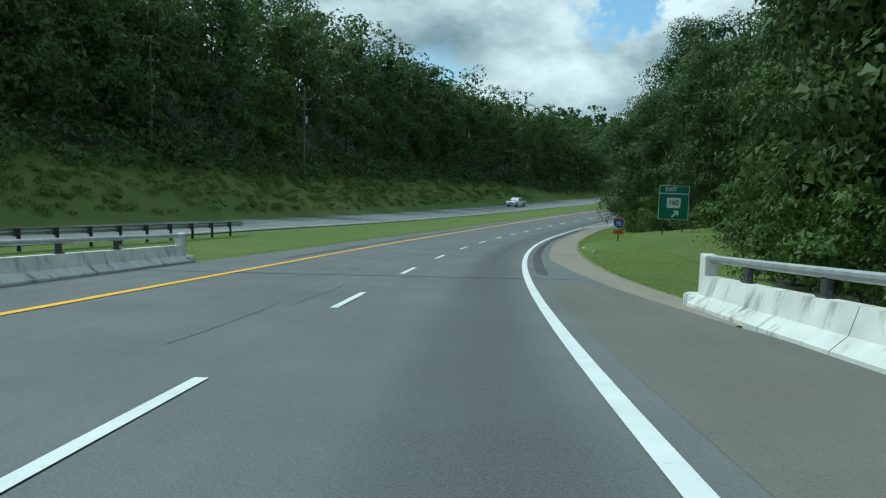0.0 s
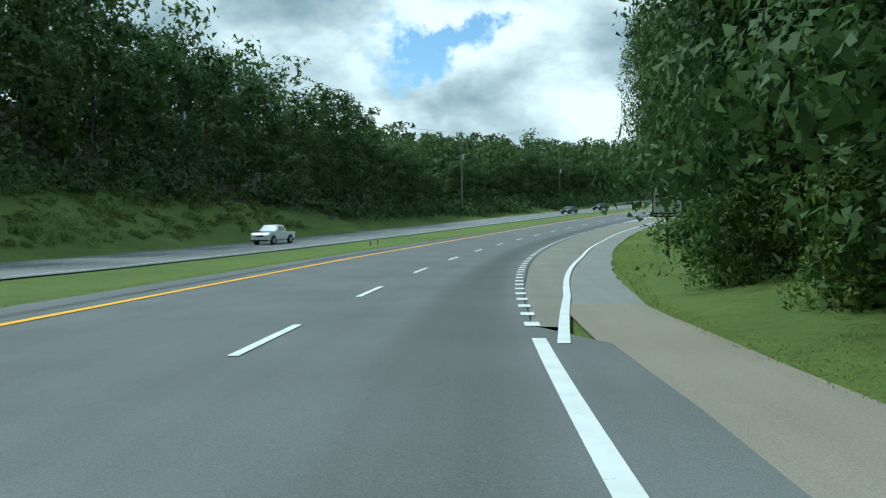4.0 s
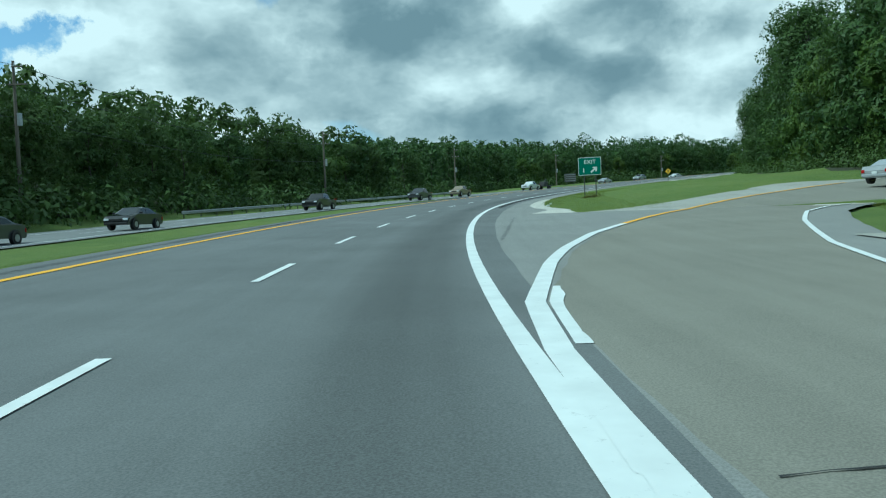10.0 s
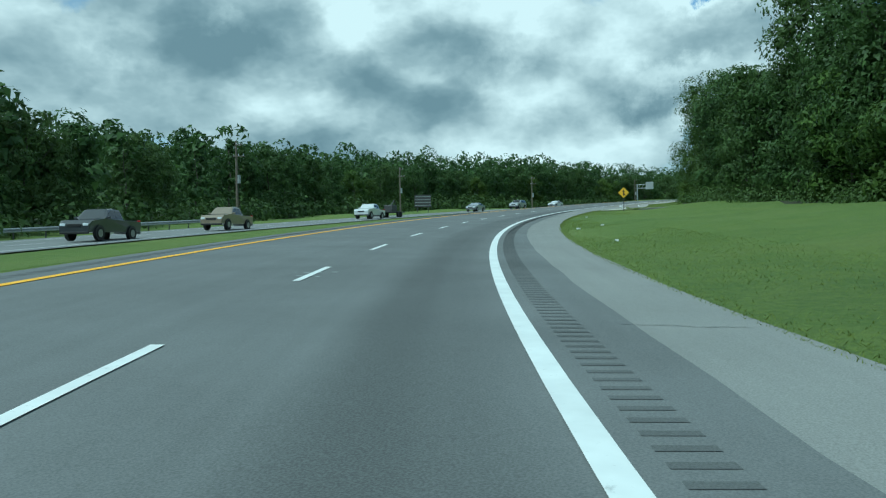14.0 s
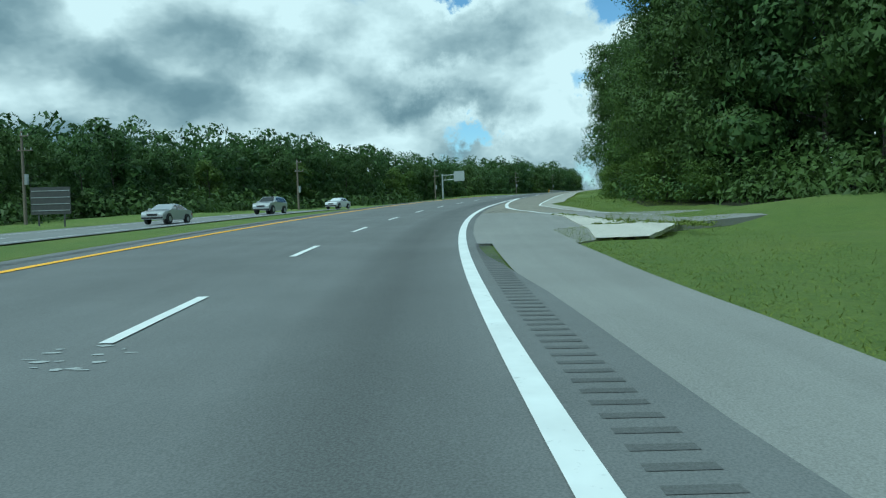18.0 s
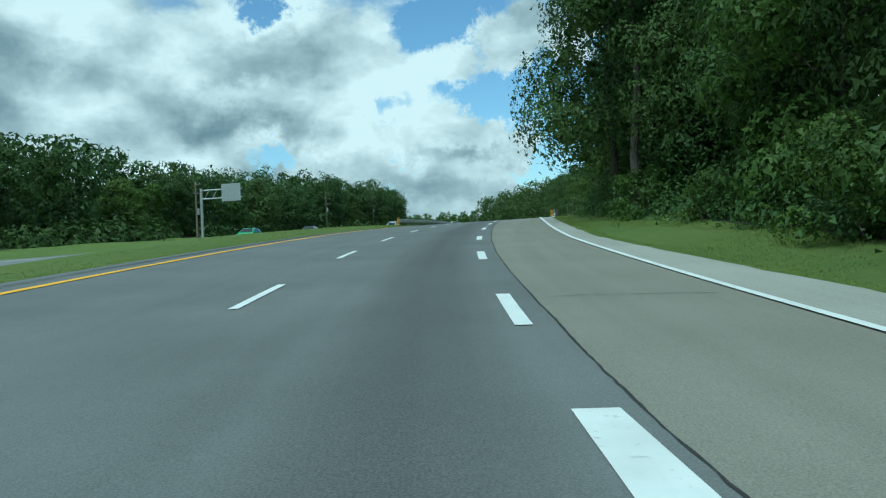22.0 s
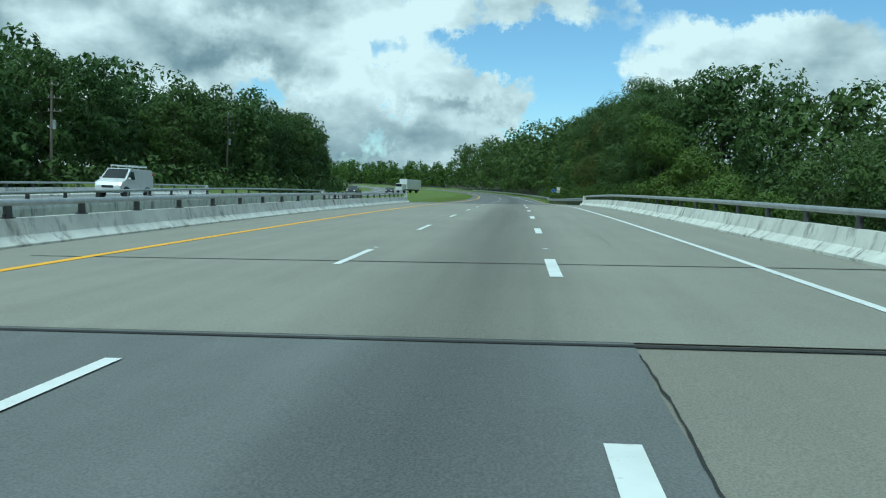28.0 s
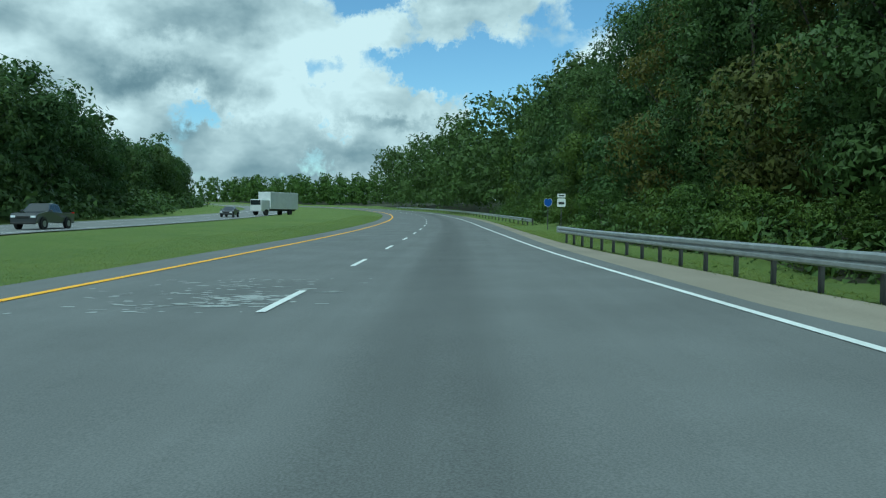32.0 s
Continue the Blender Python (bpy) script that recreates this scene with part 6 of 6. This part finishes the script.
def vehicle(kind, m, material, label, category="car", group="vehicles on the road"):
    t = thing({"suv": "suv_car", "pickup": "pickup_truck", "van": "delivery_van"}.get(kind, kind + "_car"), m, label, category, group)
    outline, low, high, axles, wr = SHAPES[kind]
    top = max(z for _, z in outline)
    belt = 0.62 * top

    def half(z):
        if z < 0.5:
            return low - 0.04
        return low if z <= belt else low + (high - low) * (z - belt) / (top - belt)

    bm = bmesh.new()
    rows = []
    for y, z in outline:
        w = half(z)
        pinch = 0.93 if abs(y) > 0.93 * max(abs(outline[0][0]), abs(outline[-1][0])) else 1.0
        rows.append([bm.verts.new((x * w * pinch, y, z)) for x in (-1, -0.82, 0, 0.82, 1)])
        for i in (1, 2, 3):
            rows[-1][i].co.z += 0.035 if z > 0.6 else 0
    for a, b in zip(rows, rows[1:] + rows[:1]):
        for i in range(4):
            bm.faces.new((a[i], a[i + 1], b[i + 1], b[i]))
    for i in (0, 4):
        bm.faces.new([r[i] for r in rows][::1 if i else -1])
    bmesh.ops.triangulate(bm, faces=[f for f in bm.faces if len(f.verts) > 4])
    bmesh.ops.recalc_face_normals(bm, faces=bm.faces)
    part("body", bm, material, t)

    def pane(name, pts, mat=M_GLASS):
        bm = bmesh.new()
        bm.faces.new([bm.verts.new(p) for p in pts])
        part(name, bm, mat, t)

    for quad in GLASS[kind]:
        for side in (-1, 1):
            pane("side_window", [(side * (half(z) + 0.012), y, z) for y, z in quad])
    roof = [p for p in outline if p[1] > belt + 0.1]
    nose = roof[-1]
    base = next(p for p in outline if p[0] > nose[0])

    def slope(name, a, b):
        d = Vector((0, b[0] - a[0], b[1] - a[1]))
        nrm = Vector((0, -d.z, d.y)).normalized() * 0.05
        p0 = Vector((0, *a)) + d * 0.06
        p1 = Vector((0, *b)) - d * 0.08
        out = [Vector((-half(p0.z) * 0.86, p0.y, p0.z)), Vector((half(p0.z) * 0.86, p0.y, p0.z)), Vector((half(p1.z) * 0.86, p1.y, p1.z)), Vector((-half(p1.z) * 0.86, p1.y, p1.z))]
        pane(name, [tuple(v + nrm) for v in out])

    slope("windscreen", nose, base)
    k = outline.index(roof[0])
    slope("rear_window", outline[k - 1], roof[0])
    for y in axles:
        for side in (-1, 1):
            bm = bmesh.new()
            tube(bm, (side * (low - 0.22), y, wr), (side * (low + 0.015), y, wr), wr, wr, 20)
            bmesh.ops.bevel(bm, geom=[e for e in bm.edges if abs(e.verts[0].co.x - e.verts[1].co.x) < 1e-4], offset=0.03, segments=2, affect="EDGES")
            wheel = part("wheel", bm, M_TYRE, t)
            bm = bmesh.new()
            tube(bm, (side * (low - 0.05), y, wr), (side * (low + 0.025), y, wr), wr * 0.62, wr * 0.58, 16)
            part("rim", bm, M_RIM, wheel)
            bm = bmesh.new()
            tube(bm, (side * (low - 0.2), y, wr + 0.03), (side * (low + 0.004), y, wr + 0.03), wr * 1.16, wr * 1.16, 20)
            part("wheel_arch", bm, M_TRIM, t)
    ny, nz = outline[-2][0], outline[-2][1]
    ty, tz = outline[1][0], outline[1][1]
    for side in (-1, 1):
        bm = bmesh.new()
        box(bm, (0.34, 0.16, 0.15), (side * low * 0.72, ny - 0.06, nz + 0.02), 0.03)
        part("headlight", bm, M_LAMP, t)
        bm = bmesh.new()
        box(bm, (0.22, 0.12, 0.2), (side * low * 0.80, ty + 0.05, tz), 0.03)
        part("tail_light", bm, M_TAIL, t)
        bm = bmesh.new()
        my = GLASS[kind][0][3][0]
        box(bm, (0.2, 0.1, 0.13), (side * (low + 0.07), my - 0.05, GLASS[kind][0][3][1] + 0.05), 0.03)
        part("wing_mirror", bm, material, t)
    bm = bmesh.new()
    box(bm, (low * 0.85, 0.08, 0.16), (0, ny + 0.0, nz - 0.02), 0.02)
    part("grille", bm, M_TRIM, t)
    bm = bmesh.new()
    box(bm, (low * 1.8, 0.14, 0.14), (0, ny - 0.02, 0.42), 0.04)
    part("front_bumper", bm, M_TRIM, t)
    bm = bmesh.new()
    box(bm, (low * 1.8, 0.12, 0.16), (0, ty + 0.02, 0.46), 0.04)
    part("rear_bumper", bm, material if kind != "pickup" else M_RIM, t)
    bm = bmesh.new()
    box(bm, (0.32, 0.02, 0.15), (0, ty - 0.03, 0.62))
    part("licence_plate", bm, M_SWHITE, t)
    if kind == "pickup":
        bm = bmesh.new()
        box(bm, (1.5, 1.86, 0.03), (0, -1.83, 1.185), 0.01)
        part("bed", bm, M_TRIM, t, "dark open load bed")
    return t


P_WHITE = car_paint("car_white", (0.75, 0.77, 0.77))
P_SILVER = car_paint("car_silver", (0.42, 0.44, 0.45))
P_BLACK = car_paint("car_black", (0.018, 0.02, 0.022))
P_GREY = car_paint("car_dark_grey", (0.06, 0.065, 0.07))
P_BLUE = car_paint("car_dark_blue", (0.02, 0.04, 0.10))
P_GREEN = car_paint("car_bright_green", (0.06, 0.42, 0.14))
P_TAN = car_paint("car_tan", (0.30, 0.25, 0.18))


def oncoming(s, lane):
    """A place on the opposite carriageway: lane 0 beside the median, lane 1 the outer one; facing against s."""
    u = float(OPP_NEAR(s)) - (2.9 if lane == 0 else 6.6)
    return spot(s, u, 0.005, 180)


vehicle("pickup", oncoming(152, 1), P_WHITE, "white extended-cab pickup truck on the far carriageway", "pickup truck")
vehicle("sedan", oncoming(236, 0), P_GREY, "dark grey sedan on the far carriageway", "car")
vehicle("sedan", oncoming(250, 0), P_BLACK, "black sedan on the far carriageway", "car")
vehicle("pickup", oncoming(284, 0), P_BLACK, "black pickup truck on the far carriageway", "pickup truck")
vehicle("pickup", oncoming(316, 0), P_GREY, "dark pickup truck with lights on the far carriageway", "pickup truck")
vehicle("pickup", oncoming(332, 0), P_TAN, "tan pickup truck on the far carriageway", "pickup truck")
vehicle("pickup", oncoming(364, 0), P_WHITE, "white pickup truck towing a flat trailer", "pickup truck")
vehicle("sedan", oncoming(402, 0), P_SILVER, "silver sedan on the far carriageway", "car")
vehicle("suv", oncoming(421, 0), P_SILVER, "silver sport utility car on the far carriageway", "car")
vehicle("sedan", oncoming(447, 1), P_WHITE, "white sedan on the far carriageway", "car")
vehicle("hatchback", oncoming(507.5, 1), P_GREEN, "bright green hatchback on the far carriageway", "car")
vehicle("suv", oncoming(530, 1), P_BLUE, "dark blue sport utility car on the far carriageway", "car")
vehicle("van", oncoming(596, 1), P_WHITE, "white work van with a roof rack on the opposite bridge", "van")
vehicle("pickup", oncoming(686, 0), P_GREY, "dark grey pickup truck on the far carriageway", "pickup truck")
vehicle("sedan", oncoming(741, 0), P_GREY, "dark sedan on the far carriageway near a truck", "car")
vehicle("sedan", spot(252, 28.5, 0.61, -52), P_SILVER, "silver sedan leaving on the exit ramp", "car")


def trailer(m):
    t = thing("flat_trailer", m, "low dark flat trailer with machinery behind a pickup", "trailer")
    bm = bmesh.new()
    box(bm, (2.0, 4.6, 0.14), (0, 0, 0.72), 0.02)
    part("deck", bm, M_DARKSTEEL, t)
    bm = bmesh.new()
    tube(bm, (0, 2.2, 0.68), (0, 3.4, 0.6), 0.06, 0.06, 8)
    part("drawbar", bm, M_DARKSTEEL, t)
    for y in (-0.9, 0.0):
        for side in (-1, 1):
            bm = bmesh.new()
            tube(bm, (side * 0.85, y, 0.36), (side * 1.08, y, 0.36), 0.36, 0.36, 18)
            part("wheel", bm, M_TYRE, t)
    bm = bmesh.new()
    box(bm, (1.2, 1.6, 0.8), (0, 0.2, 1.2), 0.12)
    tube(bm, (0.2, -0.4, 1.5), (0.1, -1.3, 2.3), 0.09, 0.07, 8)
    tube(bm, (0.1, -1.3, 2.3), (0.0, -2.0, 1.3), 0.07, 0.06, 8)
    part("load", bm, M_DARKSTEEL, t, "dark machinery load")
    return t


trailer(oncoming(370.6, 0))


def box_truck(m):
    t = thing("box_truck", m, "white box truck on the far carriageway", "truck")
    bm = bmesh.new()
    box(bm, (2.45, 7.2, 2.7), (0, -1.6, 2.35), 0.05)
    part("box_body", bm, P_WHITE, t, "plain white cargo box")
    bm = bmesh.new()
    box(bm, (2.2, 2.1, 1.9), (0, 3.1, 1.55), 0.2)
    part("cab", bm, P_WHITE, t)
    bm = bmesh.new()
    box(bm, (1.9, 0.06, 0.75), (0, 4.16, 2.0), 0.02)
    part("windscreen", bm, M_GLASS, t)
    bm = bmesh.new()
    box(bm, (1.0, 9.4, 0.3), (0, -0.6, 0.85))
    part("chassis", bm, M_TRIM, t)
    for y in (2.9, -3.2):
        for side in (-1, 1):
            bm = bmesh.new()
            tube(bm, (side * 0.85, y, 0.48), (side * 1.15, y, 0.48), 0.48, 0.48, 18)
            part("wheel", bm, M_TYRE, t)
    return t


box_truck(spot(758, -24.0, 0.0, 150))


def roof_rack(m):
    t = thing("roof_rack", m, "steel ladder rack on the work van's roof", "roof rack")
    for y in (-1.6, -0.4, 0.6):
        bm = bmesh.new()
        tube(bm, (-0.8, y, 2.24), (0.8, y, 2.24), 0.03, 0.03, 8)
        tube(bm, (-0.75, y, 2.05), (-0.75, y, 2.24), 0.025, 0.025, 8)
        tube(bm, (0.75, y, 2.05), (0.75, y, 2.24), 0.025, 0.025, 8)
        part("crossbar", bm, M_STEEL, t)
    for x in (-0.5, 0.5):
        bm = bmesh.new()
        tube(bm, (x, -2.2, 2.30), (x, 1.1, 2.30), 0.04, 0.04, 8)
        part("ladder_rail", bm, M_STEEL, t)
    return t


roof_rack(oncoming(596, 1))


def route_signs(m):
    t = thing("route_marker", m, "route shield assembly on a thin post before the trees", "road sign", "route markers")
    panel("plate", 0.62, 0.62, M_SWHITE, t, 0.0, 2.1)
    panel("dark_bar", 0.42, 0.18, M_BLACK, t, -0.006, 2.06, 0, 0.006, 0.02)
    panel("direction_plate", 0.6, 0.28, M_SWHITE, t, 0.0, 2.62, 0, 0.01, 0.03)
    panel("dark_bar", 0.42, 0.1, M_BLACK, t, -0.006, 2.62, 0, 0.006, 0.02)
    posts(t, (0.0,), 2.75, 0.05, 0.06)
    return t


route_signs(on_ground(688, 10.6, 0.0))
e = thing("interstate_marker", on_ground(689.5, 9.8, 0.0), "small blue interstate shield on a thin post", "road sign", "route markers")
shape("border", [(a * 0.96, b * 0.96) for a, b in SHIELD], M_SWHITE, e, 0, 0.0, 2.1)
shape("field", [(a * 0.9, b * 0.9) for a, b in SHIELD], M_SBLUE, e, 0, -0.006, 2.1)
posts(e, (0.0,), 2.4, 0.05, 0.06)
for s, u in ((543, 11.5), (538, 11.6), (531, 11.7), (521, 11.8)):
    e = thing("marker_post", on_ground(s, u), "slim grey wooden post behind the guardrail", "post", "posts by the bridge")
    bm = bmesh.new()
    box(bm, (0.1, 0.1, 3.4), (0, 0, 0.8), 0.01)
    part("post", bm, M_WOOD, e)
rng_l = random.Random(5)
for s, u in ((316.5, 8.8), (313, 7.4), (330, 9.6), (300, 7.9), (46, 6.6), (41, 7.0), (255.4, 7.4), (252.8, 7.25), (338, 8.0)):
    e = thing("litter", on_ground(s, u, 0.02, rng_l.uniform(0, 180)), "small scrap of pale litter on the grass verge", "litter", "litter")
    bm = bmesh.new()
    box(bm, (0.22, 0.12, 0.06), (0, 0, 0.05), 0.02)
    for v in bm.verts:
        v.co += Vector((rng_l.uniform(-1, 1), rng_l.uniform(-1, 1), rng_l.uniform(-1, 1))) * 0.02
    part("scrap", bm, M_SWHITE, e)


def delineator(m):
    t = thing("delineator_post", m, "short dark delineator post in the grassy median", "post", "median posts")
    bm = bmesh.new()
    box(bm, (0.09, 0.03, 0.75), (0, 0, 0.22), 0.01)
    part("post", bm, M_DARKSTEEL, t)
    panel("reflector", 0.07, 0.12, M_SWHITE, t, -0.024, 0.5, 0, 0.006, 0.02)
    return t


for s, u in ((150.0, -13.5), (152.4, -13.7)):
    delineator(on_ground(s, u))
